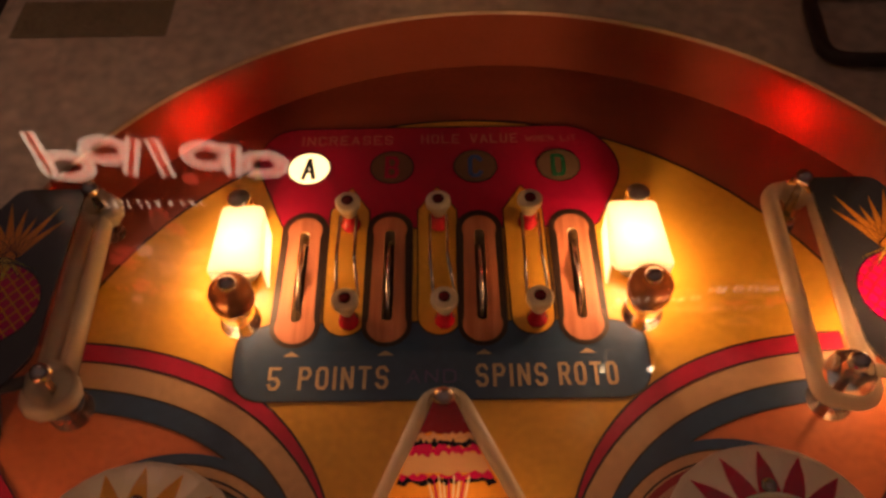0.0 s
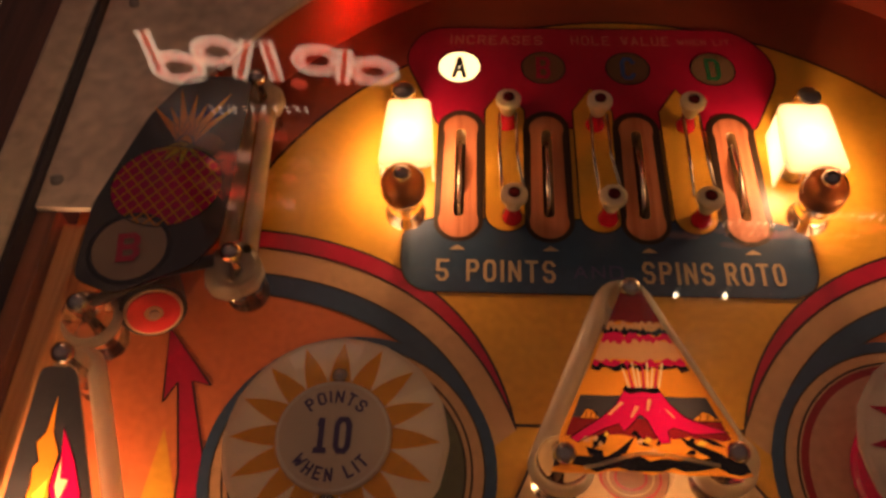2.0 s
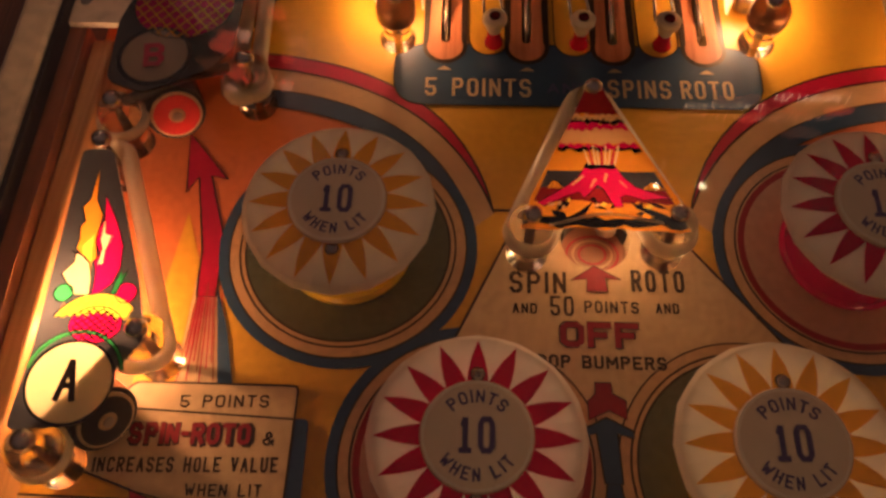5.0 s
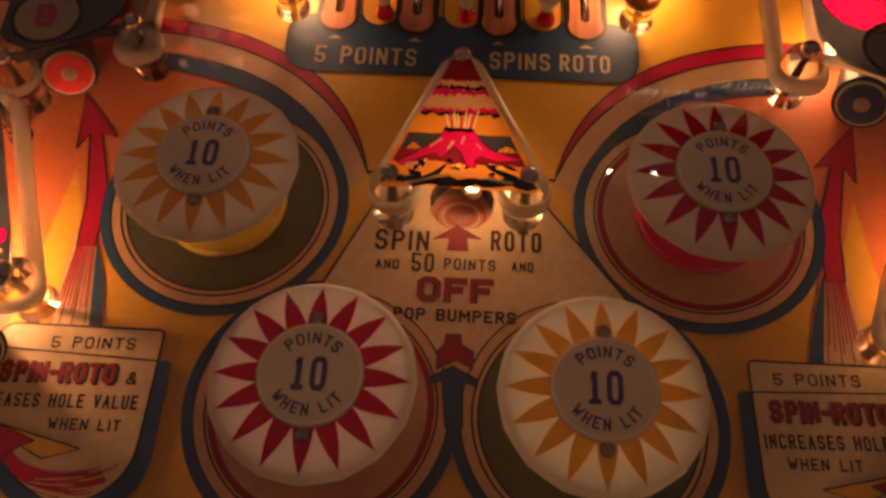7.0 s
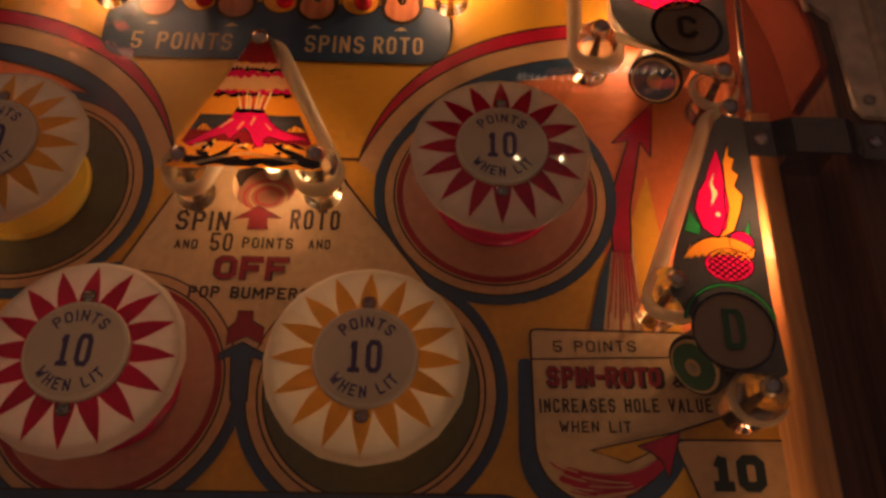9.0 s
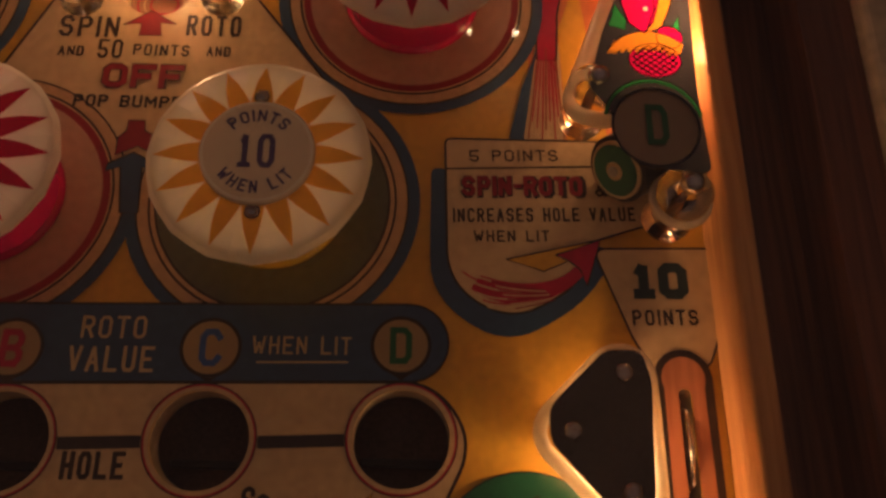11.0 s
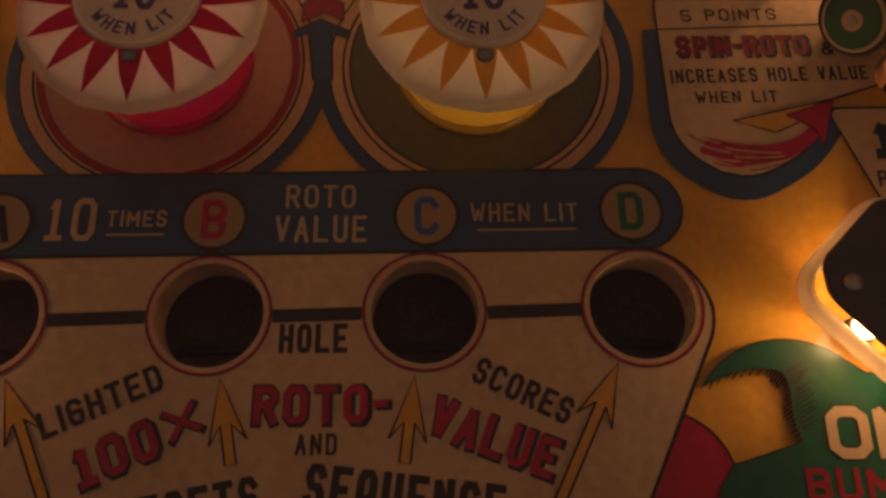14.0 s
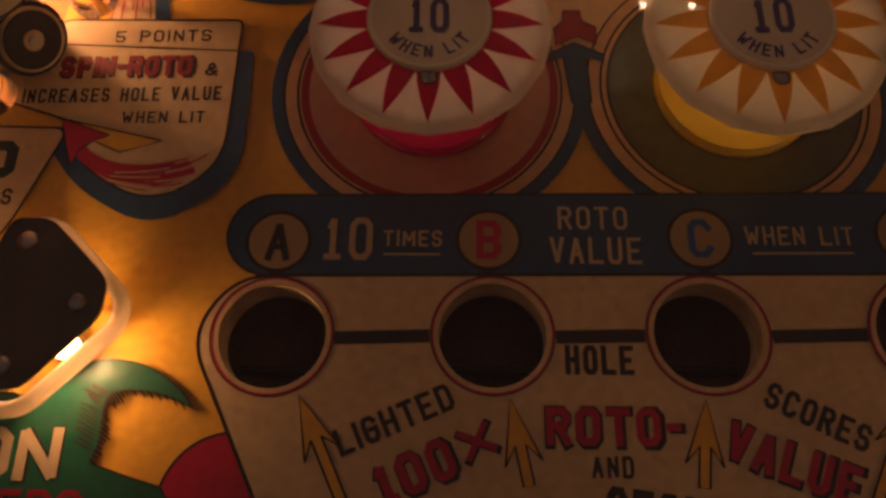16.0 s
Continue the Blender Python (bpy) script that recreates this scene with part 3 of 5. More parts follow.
    # palm leaves
    random.seed(4)
    upper = bez((0.1335, -0.1545), (0.1420, -0.1420), (0.1590, -0.1325), (0.1790, -0.1416), 12)
    trunk = [(0.1905, -0.1500), (0.2124, -0.1490), (0.2190, -0.1450), (0.2450, -0.1650), (0.2450, -0.2400), (0.1300, -0.2400), (0.1356, -0.1875), (0.1410, -0.1798), (0.1541, -0.1760), (0.1649, -0.1725)]
    under_edge = bez((0.1650, -0.1718), (0.1600, -0.1620), (0.1690, -0.1495), (0.1570, -0.1488), 20) + bez((0.1570, -0.1488), (0.1500, -0.1482), (0.1420, -0.1500), (0.1345, -0.1545), 8)[1:-1]
    fringe = []
    for k, (px, py) in enumerate(under_edge):
        u = k / (len(under_edge) - 1)
        length = random.uniform(0.0016, 0.0048) * (0.5 if u > 0.72 else 1)
        fringe += [(px, py), (px - length * (0.9 - 0.3 * u), py - length * (0.35 + 0.7 * u)), (px + 0.0004, py + 0.0008)]
    paint(f(upper + trunk + fringe), 14.2, LEAF, 0.0006)
    for k in range(16):
        px, py = under_edge[2 + k]
        line(f([(px + 0.0015, py + 0.0005), (px + 0.0055 + random.uniform(0, 0.003), py + 0.0028 + random.uniform(0, 0.002))]), 0.0006, 15.3, BLACK)
    paint(f(circ(0.1185, -0.1855, 0.0235, 40)), 12.5, RED, 0.0009)
    word("ON", s * 0.1888, -0.1697, 0.0318, 0.0182, 16 * LAYER, BLACK, board, 0, 0.075)
    word("ON", s * 0.1888, -0.1697, 0.0305, 0.0172, 16.6 * LAYER, LETTER_CREAM, board, 0, 0.045)
    word("BUMPERS", s * 0.1985, -0.1862, 0.0690, 0.0105, 16 * LAYER, DARKRED, board, 0, 0.04)
    paint(f([(0.2278, -0.1728), (0.2238, -0.1768), (0.2310, -0.1768)]), 16.5, RED)

# top score area
paint(rounded([(-0.1010, 0.1585), (0.0940, 0.1585), (0.0940, 0.1950), (0.0800, 0.2003), (-0.0850, 0.2003), (-0.1010, 0.1950)], [0.022, 0.022, 0.012, 0.005, 0.005, 0.012]), 6, BLUE, 0.0009)
paint(rounded([(-0.0960, 0.3325), (0.0820, 0.3325), (0.1000, 0.3020), (0.0790, 0.2580), (-0.0860, 0.2580), (-0.1080, 0.3100)], [0.02, 0.02, 0.02, 0.004, 0.004, 0.02]), 5.5, RED, 0.0009)
for lx in (-0.0515, -0.0050, 0.0405):
    paint([(lx - 0.0105, 0.270), (lx, 0.2868), (lx + 0.0105, 0.270)] + circ(lx + 0.001, 0.2035, 0.0108, 16, 180, 360)[::-1], 7, YELLOW, 0.0008)
for sx in SLOT_X:
    paint(capsule(sx, 0.1985, 0.2575, 0.0122), 8, BLACK)
    dumb = circ(sx, 0.2570, 0.0090, 14, -25, 205) + circ(sx, 0.1985, 0.0098, 14, 155, 385)
    part("wooden_lane_inlay", fill(dumb, 9 * LAYER), SLOTWOOD, board, "bare orange wooden inlay round a slot")
    paint([(sx - 0.0040, 0.1818), (sx + 0.0040, 0.1818), (sx, 0.1845)], 8, LETTER_CREAM)
for (ix, letter, ink) in zip((-0.0763, -0.0300, 0.0163, 0.0626), "ABCD", (BLACK, RED, NAVY, LETTER_GREEN)):
    lit = letter == "A"
    part("letter_insert", fill(circ(ix, 0.3015, 0.0116, 32), 8 * LAYER, holes=False), LITINSERT if lit else DULLINSERT, board, "glowing white letter insert" if lit else "unlit amber letter insert")
    line(circ(ix, 0.3015, 0.0119, 32), 0.0009, 8.5, BLACK, True)
    word(letter, ix, 0.3015, 0.0080, 0.0165, 9 * LAYER, ink, board, bold=0.02)
word("INCREASES", -0.0560, 0.3225, 0.0520, 0.0072, 8 * LAYER, FAINT, board, bold=0.0)
word("HOLE", -0.0030, 0.3228, 0.0220, 0.0072, 8 * LAYER, FAINT, board, bold=0.0)
word("VALUE", 0.0275, 0.3228, 0.0270, 0.0072, 8 * LAYER, FAINT, board, bold=0.0)
word("WHEN LIT", 0.0600, 0.3222, 0.0290, 0.0046, 8 * LAYER, FAINT, board, bold=0.0)
word("5 POINTS", -0.0560, 0.1703, 0.0560, 0.0120, 8 * LAYER, LETTER_CREAM, board, bold=0.0)
word("AND", -0.0080, 0.1705, 0.0230, 0.0070, 8 * LAYER, LETTER_BLUE, board, bold=0.0)
word("SPINS", 0.0290, 0.1708, 0.0330, 0.0120, 8 * LAYER, LETTER_CREAM, board, bold=0.0)
word("ROTO", 0.0645, 0.1710, 0.0275, 0.0120, 8 * LAYER, LETTER_CREAM, board, bold=0.0)
# side slots in the lower lanes
for s in (1, -1):
    sx = 0.2275 if s > 0 else -0.2225
    paint(capsule(sx, -0.1560, -0.1020, 0.0118), 17, BLACK)
    part("wooden_lane_inlay", fill(circ(sx, -0.1020, 0.0088, 14, -25, 205) + circ(sx, -0.1560, 0.0094, 14, 155, 385), 18 * LAYER), SLOTWOOD, board, "bare orange wooden inlay round a slot")
from mathutils.geometry import delaunay_2d_cdt


# ---- cabinet ----
def structure(name, bm, material, label, category):
    return tagged(part(name, bm, material), label, category, kind="structure")


def box(x0, x1, y0, y1, z0, z1, bevel=0.0, bm=None):
    return slab([(x0, y0), (x1, y0), (x1, y1), (x0, y1)], z0, z1, bevel, bm)


structure("rail_left", box(-0.2530, -0.2425, -0.36, 0.175, 0.0003, 0.027, 0.0015), RAILWOOD, "honey coloured wooden ball rail beside the board", "wooden rail")
structure("rail_right", box(0.2430, 0.2535, -0.36, 0.112, 0.0003, 0.027, 0.0015), RAILWOOD, "honey coloured wooden ball rail along the shooter lane", "wooden rail")
structure("shooter_lane", box(0.2537, 0.2830, -0.36, 0.096, 0.0022, 0.004), DARKWOOD, "dark stained wooden shooter lane floor", "lane floor")
structure("lane_wall", box(0.2832, 0.3070, -0.36, 0.46, 0.0003, 0.0335), DARKWOOD, "dark brown inner wall of the cabinet", "cabinet wall")
structure("side_wall_left", box(-0.262, -0.2532, -0.36, 0.178, 0.0003, 0.034), SIDEWOOD, "red brown wooden inner wall of the cabinet", "cabinet wall")
structure("side_trim_left", box(-0.284, -0.2650, -0.36, 0.46, 0.0, 0.044, 0.003), WORN, "worn cream painted side rail with cracks", "side rail")
structure("trim_gap_left", box(-0.2648, -0.2622, -0.36, 0.46, 0.0, 0.043), BLACKPLASTIC, "thin black glass channel", "glass channel")
structure("side_trim_right", box(0.3075, 0.3250, -0.36, 0.46, 0.0, 0.040, 0.003), WORN, "worn cream painted side rail with cracks", "side rail")
structure("outer_side_left", box(-0.330, -0.2842, -0.36, 0.46, -0.02, 0.040), DARKWOOD, "dark brown outer side of the cabinet", "cabinet side")
structure("outer_side_right", box(0.3252, 0.380, -0.36, 0.46, -0.02, 0.037), DARKWOOD, "dark outer side of the cabinet", "cabinet side")


# arch: a band of metal and the corner panels behind it
ax, ay, ar = ARCH
arch_bm = bmesh.new()
rows_ = []
for a in range(0, 151, 3):
    c, s = math.cos(radians(a)), math.sin(radians(a))
    rows_.append([arch_bm.verts.new((ax + r * c, ay + r * s, z)) for r, z in ((ar, 0.0003), (ar, 0.0385), (ar + 0.0035, 0.0385), (ar + 0.0035, 0.0003))])
for p, q in zip(rows_, rows_[1:]):
    for k in range(3):
        arch_bm.faces.new((p[k], q[k], q[k + 1], p[k + 1]))
structure("ball_arch", arch_bm, plastic_sheet("rust_translucent_arch", (0.32, 0.075, 0.04), 0.4), "curved rust coloured ball arch with a pale upper edge", "ball arch")
structure("arch_edge", tube([(ax + (ar + 0.0018) * math.cos(radians(a)), ay + (ar + 0.0018) * math.sin(radians(a)), 0.0388) for a in range(8, 151, 3)], 0.0016, 8), mat("pale_edge", (0.6, 0.42, 0.28), 0.35), "pale worn upper edge of the ball arch", "edge trim")

left_corner = [(-0.2618, 0.1765), (-0.2312, 0.1765)] + circ(ax, ay, ar + 0.004, 30, 90, 170)[::-1] + [(ax, 0.460), (-0.2618, 0.460)]
panel_left = structure("corner_panel_left", slab(left_corner, 0.034, 0.0375, 0.0), PANEL, "greyish white painted corner panel with screws", "corner panel")
right_corner = [(ax + 0.001, 0.460)] + circ(ax, ay, ar + 0.004, 30, 10, 90)[::-1] + [(0.2900, 0.165), (0.2915, 0.1100), (0.2955, 0.1040), (0.3068, 0.1030), (0.3068, 0.460)]
panel_right = structure("corner_panel_right", slab(right_corner, 0.034, 0.0375, 0.0), PANEL, "greyish white painted corner panel behind the arch", "corner panel")
part("printed_card", slab([(-0.250, 0.372), (-0.160, 0.372), (-0.160, 0.405), (-0.250, 0.405)], 0.0377, 0.0381), mat("olive_card", (0.30, 0.25, 0.15), 0.6, vary=0.3), panel_left, "faded olive label card")


def screw_bm(x, y, z, r=0.0036):
    bm = turned([(r * 1.0, z), (r, z + 0.0006), (r * 0.85, z + 0.0014), (r * 0.45, z + 0.0020), (0.0002, z + 0.0021)], 16, None, x, y)
    box(x - r * 0.75, x + r * 0.75, y - 0.0004, y + 0.0004, z + 0.0016, z + 0.0023, 0, bm)
    return bm


def screw(x, y, z, parent, r=0.0036, material=None, label=""):
    return part("screw", screw_bm(x, y, z, r), material or STEEL, parent, label, True)


for x, y in ((-0.2560, 0.1913), (-0.2480, 0.3080)):
    screw(x, y, 0.0375, panel_left, 0.0030, BRUSHED)
screw(0.2985, 0.1130, 0.0375, panel_right, 0.0030, BRUSHED)


# ---- bumpers ----
GLOWRED = plastic_sheet("red_bumper_shell", (0.50, 0.008, 0.085), 0.22)
GLOWGOLD = plastic_sheet("yellow_bumper_shell", (0.80, 0.56, 0.06), 0.28)
CAPGLOW = plastic_sheet("ivory_cap_shell", (0.90, 0.84, 0.72), 0.32)

def bumper(x, y, tone, turn):
    red = tone == "red"
    ob = thing("pop_bumper", x, y, 0.0, "pop bumper with ivory cap and %s sunburst rays" % ("crimson" if red else "gold"), "pop bumper", "pop bumpers")
    body = GLOWRED if red else GLOWGOLD
    part("skirt", turned([(0.0310, 0.0014), (0.0306, 0.0030), (0.0285, 0.0052), (0.0270, 0.0060)], 48), body, ob, smooth=True)
    part("body", turned([(0.0295, 0.005), (0.0300, 0.020), (0.0300, 0.0345)], 48, lid=False), body, ob, smooth=True)
    R = 0.0422
    bm = bmesh.new()
    n = 32
    prof = [(0.0295, 0.0340), (0.0400, 0.0352), (R, 0.0366), (R, 0.0380), (0.0402, 0.0392), (0.0320, 0.0412), (0.0235, 0.0420), (0.0215, 0.0422)]
    rings = []
    for k, (r, z) in enumerate(prof):
        ring = []
        for i in range(n):
            a = 2 * math.pi * i / n
            wob = 1 + (0.006 * math.cos(16 * a) if 1 <= k <= 4 else 0)
            fold = 0.0007 * abs(math.cos(8 * a)) if k in (3, 4, 5) else 0.0
            ring.append(bm.verts.new((r * wob * math.cos(a), r * wob * math.sin(a), z - fold)))
        rings.append(ring)
    for a, b in zip(rings, rings[1:]):
        for i in range(n):
            bm.faces.new((a[i - 1], a[i], b[i], b[i - 1]))
    bm.faces.new(rings[-1])
    cap = part("cap", bm, CAPGLOW, ob)
    ray_bm = bmesh.new()
    for i in range(16):
        a = 2 * math.pi * i / 16 + radians(turn)
        half = math.pi / 16

        def at(r, t, z):
            return ray_bm.verts.new((r * math.cos(t), r * math.sin(t), z))
        p0, p1 = at(0.0215, a - half, 0.0425), at(0.0215, a + half, 0.0425)
        m0, m1 = at(0.0315, a - half * 0.42, 0.0416), at(0.0315, a + half * 0.42, 0.0416)
        c0 = at(0.0262, a - half * 0.72, 0.0422)
        c1 = at(0.0262, a + half * 0.72, 0.0422)
        tip = at(0.0394, a, 0.0397)
        ray_bm.faces.new((p0, c0, c1, p1))
        ray_bm.faces.new((c0, m0, m1, c1))
        ray_bm.faces.new((m0, tip, m1))
    part("sunburst", ray_bm, RAYRED if red else RAYGOLD, cap, "crimson printed rays" if red else "gold printed rays")
    part("centre_disc", turned([(0.0214, 0.0415), (0.0214, 0.0436), (0.0206, 0.0442), (0.0190, 0.0443)], 48), CAPCENTRE, cap, "dusky cream raised disc", True)
    part("disc_rim", stroke(circ(0, 0, 0.0203, 48), 0.0011, 0.0445), CAPGLOW, cap)
    for dy in (0.0240, -0.0240):
        screw(0, dy, 0.0428, cap, 0.0024, STEEL)
        part("washer", stroke(circ(0, dy, 0.0027, 20), 0.0007, 0.0431), DARKSTEEL, cap)
    c = 0.0446
    word("10", 0.0, 0.0, 0.0135, 0.0140, c, LETTER_BLUE, cap, 0, 0.012)
    arc_word("POINTS", 0, 0, 0.0148, 0.0050, c, LETTER_BLUE, cap, 90, 92, True)
    arc_word("WHEN LIT", 0, 0, 0.0148, 0.0050, c, LETTER_BLUE, cap, 270, 112, False)
    return ob


for x, y, tone in BUMPERS:
    b = bumper(x, y, tone, 0.0)


# ---- posts, rubbers, bulbs ----
def clear_post(x, y, h=0.032, r=0.0085, label="clear plastic post with a steel screw cap"):
    ob = thing("clear_post", x, y, 0.0, label, "post", "clear posts")
    part("stem", turned([(r, 0.0017), (r, 0.004), (r * 0.80, 0.007), (r * 0.76, h * 0.5), (r * 1.0, h * 0.62), (r * 1.08, h * 0.76), (r * 1.0, h * 0.92), (r * 0.72, h + 0.0008), (r * 0.5, h + 0.0015)], 28), CLEAR, ob, smooth=True).visible_shadow = False
    part("core", turned([(0.0013, 0.0017), (0.0013, h)], 10), DARKSTEEL, ob, smooth=True)
    part("screw_cap", turned([(0.0046, h + 0.0016), (0.0046, h + 0.0034), (0.0038, h + 0.0058), (0.0018, h + 0.0070), (0.0004, h + 0.0072)], 18), STEEL, ob, smooth=True)
    return ob


def rubber_loop(points, r, z, label="white stretched rubber ring round clear posts", t=0.0032):
    """A rubber ring stretched round posts given in order against the clock."""
    path = []
    k = len(points)
    for i, p in enumerate(points):
        p = Vector(p)
        a, b = Vector(points[i - 1]), Vector(points[(i + 1) % k])
        d1, d2 = (p - a).normalized(), (b - p).normalized()
        s, e = math.atan2(d1.y, d1.x) - math.pi / 2, math.atan2(d2.y, d2.x) - math.pi / 2
        while e < s:
            e += 2 * math.pi
        for j in range(9):
            t_ = s + (e - s) * j / 8
            path.append((p.x + r * math.cos(t_), p.y + r * math.sin(t_), z))
    ob = part("rubber_ring", tube(path, t, 10, True, None, 1.3), RUBBER, smooth=True)
    return tagged(ob, label, "rubber ring", "rubber rings")


def bulb(x, y, z=0.0045):
    ob = thing("bulb", x, y, 0.0, "small lit incandescent bulb in a metal socket", "bulb", "bulbs")
    part("socket", turned([(0.0050, 0.0017), (0.0050, z + 0.003), (0.0042, z + 0.0035)], 16), BRUSHED, ob, smooth=True)
    g = part("glass", turned([(0.0040, z + 0.0036), (0.0048, z + 0.0075), (0.0050, z + 0.0130), (0.0040, z + 0.0165), (0.0015, z + 0.0185), (0.0002, z + 0.0188)], 16), FILAMENT, ob, "glowing warm glass", True)
    g.visible_shadow = False
    return ob


for x, y in ((-0.100, 0.229), (0.091, 0.229)):
    bulb(x, y, 0.0085)
for x, y in ((0.2345, 0.044), (-0.2345, 0.022), (0.1890, -0.136), (-0.174, -0.136), (0.196, 0.181), (0.2345, -0.212), (0.0060, 0.0850), (-0.2240, -0.0180)):
    bulb(x, y)


AMBER = mat("brown_amber_plastic", (0.50, 0.23, 0.11), 0.12, coat=0.5, trans=0.5)


# top lane lamps: white plastic over a bulb, held by two posts
def lane_lamp(cx, y0, y1, w, lean):
    ob = thing("lane_lamp", cx, (y0 + y1) / 2, 0.0, "glowing white plastic lane lamp held by two clear posts", "lamp", "lane lamps")
    yc = (y0 + y1) / 2
    shade = rounded([(-w / 2 + lean, y0 - yc), (w / 2 + lean, y0 - yc), (w * 0.42, y1 - yc), (-w * 0.42, y1 - yc)], 0.004)
    part("shade", slab(shade, 0.029, 0.0315, 0.0006), LAMPWHITE, ob, "white translucent plastic lit from beneath")
    for sx, ex in ((-w / 2 + lean, -w * 0.42), (w / 2 + lean, w * 0.42)):
        side = slab([(sx - 0.0006, y0 - yc + 0.005), (sx + 0.0006, y0 - yc + 0.005), (ex + 0.0006, y1 - yc - 0.004), (ex - 0.0006, y1 - yc - 0.004)], 0.012, 0.0288)
        part("side", side, LAMPWHITE, ob)
    return ob


lane_lamp(-0.0995, 0.2085, 0.2495, 0.0250, 0.0003)
lane_lamp(0.0905, 0.2085, 0.2490, 0.0285, 0.0005)
for x, y in ((-0.1000, 0.2010), (0.0935, 0.2020)):
    p = clear_post(x, y, 0.030, 0.0098)
    part("dome", turned([(0.0090, 0.0190), (0.0104, 0.0215), (0.0104, 0.0285), (0.0085, 0.0318), (0.0050, 0.0330)], 24), AMBER, p, "brown glossy plastic dome", True)
for x, y in ((-0.1025, 0.2535), (0.0945, 0.2535)):
    tagged(part("lamp_screw", screw_bm(x, y, 0.0318, 0.0055), BRUSHED, smooth=True), "brown steel screw head on the lamp", "screw")
    tagged(part("spacer", turned([(0.006, 0.0017), (0.006, 0.030), (0.0052, 0.0316)], 18, None, x, y), CLEAR, smooth=True), "clear plastic spacer post", "spacer")

# white posts of the top lanes with wire gates
def white_post(x, y):
    ob = thing("lane_post", x, y, 0.0, "small ivory post on a red plastic foot", "post", "lane posts")
    part("foot", turned([(0.0052, 0.0012), (0.0052, 0.003), (0.0036, 0.0065), (0.0034, 0.011)], 18), REDPOST, ob, "shiny red plastic foot", True)
    part("collar", turned([(0.0034, 0.011), (0.0040, 0.0125), (0.0040, 0.017), (0.0064, 0.0185), (0.0064, 0.0208), (0.0056, 0.0216), (0.0034, 0.0217)], 22), WHITE, ob, smooth=True)
    part("screw", turned([(0.0030, 0.0217), (0.0030, 0.0225), (0.0016, 0.0232)], 12), mat("dark_red_screw", (0.2, 0.02, 0.02), 0.25, metal=0.6), ob, smooth=True)
    return ob


for i, (ux, lx) in enumerate(((-0.0503, -0.0480), (-0.0042, -0.0016), (0.0425, 0.0430))):
    white_post(ux, 0.2600)
    white_post(lx, 0.2005)
    g = thing("wire_guide", (ux + lx) / 2, 0.23, 0.0, "bent steel wire lane guide between two posts", "wire guide", "wire guides")
    mx = (ux + lx) / 2
    for s in (-1, 1):
        part("wire", tube([(ux - mx + s * 0.0042, 0.0265, 0.0135), (ux - mx + s * 0.0043, 0.0, 0.0142), (lx - mx + s * 0.0052, -0.0235, 0.0135)], 0.0009, 8), STEEL, g, smooth=True)
for sx in SLOT_X + [0.2275, -0.2225]:
    y0, y1 = (0.206, 0.252) if abs(sx) < 0.2 else (-0.146, -0.111)
    w = part("rollover_wire", tube([(sx, y0, -0.009), (sx, y0 + 0.004, 0.0005), (sx, (y0 + y1) / 2, 0.0032), (sx, y1 - 0.004, 0.0005), (sx, y1, -0.009)], 0.0011, 8), STEEL, smooth=True)
    tagged(w, "steel rollover wire in a wooden slot", "rollover wire", "rollover wires")

# ---- printed plastics ----
Z_PL = 0.0365
INK = {
    "slate": plastic_sheet("slate_plastic", (0.055, 0.056, 0.066), 0.35),
    "red": plastic_sheet("red_plastic_print", (0.58, 0.004, 0.10), 0.5),
    "orange": plastic_sheet("orange_plastic_print", (0.80, 0.32, 0.03), 0.45),
    "yellow": plastic_sheet("yellow_plastic_print", (0.9, 0.66, 0.08), 0.5),
    "green": plastic_sheet("green_plastic_print", (0.02, 0.22, 0.06), 0.5),
    # the cream print darkened in its colour, so discs B, C, D look unlit
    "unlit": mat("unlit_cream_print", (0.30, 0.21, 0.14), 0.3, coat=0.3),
    "cream": plastic_sheet("cream_plastic_print", (0.85, 0.72, 0.45), 0.5),
    "maroon": plastic_sheet("maroon_plastic_print", (0.22, 0.012, 0.018), 0.45),
    "sand": plastic_sheet("sand_plastic_print", (0.72, 0.42, 0.20), 0.45),
    "black": mat("black_plastic_print", (0.015, 0.012, 0.012), 0.25, coat=0.3),
}


PRINTS = {}


def art(pts, layer, ink, parent, edge=0.0, name="printed_shape"):
    PRINTS[parent.name].append((layer, pts, ink, name))
    if edge:
        part("printed_outline", stroke(pts, edge, Z_PL + 0.0017 + (layer + 0.5) * LAYER), INK["black"], parent)


def print_art(parent):
    """Lays all printed shapes of a sheet side by side in one plane, the upper ones cut out of the lower ones."""
    shapes = sorted(PRINTS[parent.name], key=lambda s: s[0])
    verts, faces = [], []
    for _, pts, _, _ in shapes:
        area = sum(pts[i - 1][0] * pts[i][1] - pts[i][0] * pts[i - 1][1] for i in range(len(pts)))
        loop = pts if area > 0 else pts[::-1]
        faces.append(list(range(len(verts), len(verts) + len(loop))))
        verts += [Vector(p) for p in loop]
    got = delaunay_2d_cdt(verts, [], faces, 1, 1e-7)
    for n, (_, _, ink, name) in enumerate(shapes):
        bm = bmesh.new()
        seen = {}
        for tri_, src in zip(got[2], got[5]):
            if src and max(src) == n:
                for i in tri_:
                    if i not in seen:
                        seen[i] = bm.verts.new((got[0][i].x, got[0][i].y, Z_PL + 0.0016))
                vs = [seen[i] for i in tri_]
                face = bm.faces.new(vs)
                face.normal_update()
                if face.normal.z < 0:
                    face.normal_flip()
        if bm.faces:
            part(name, bm, INK[ink], parent)
        else:
            bm.free()


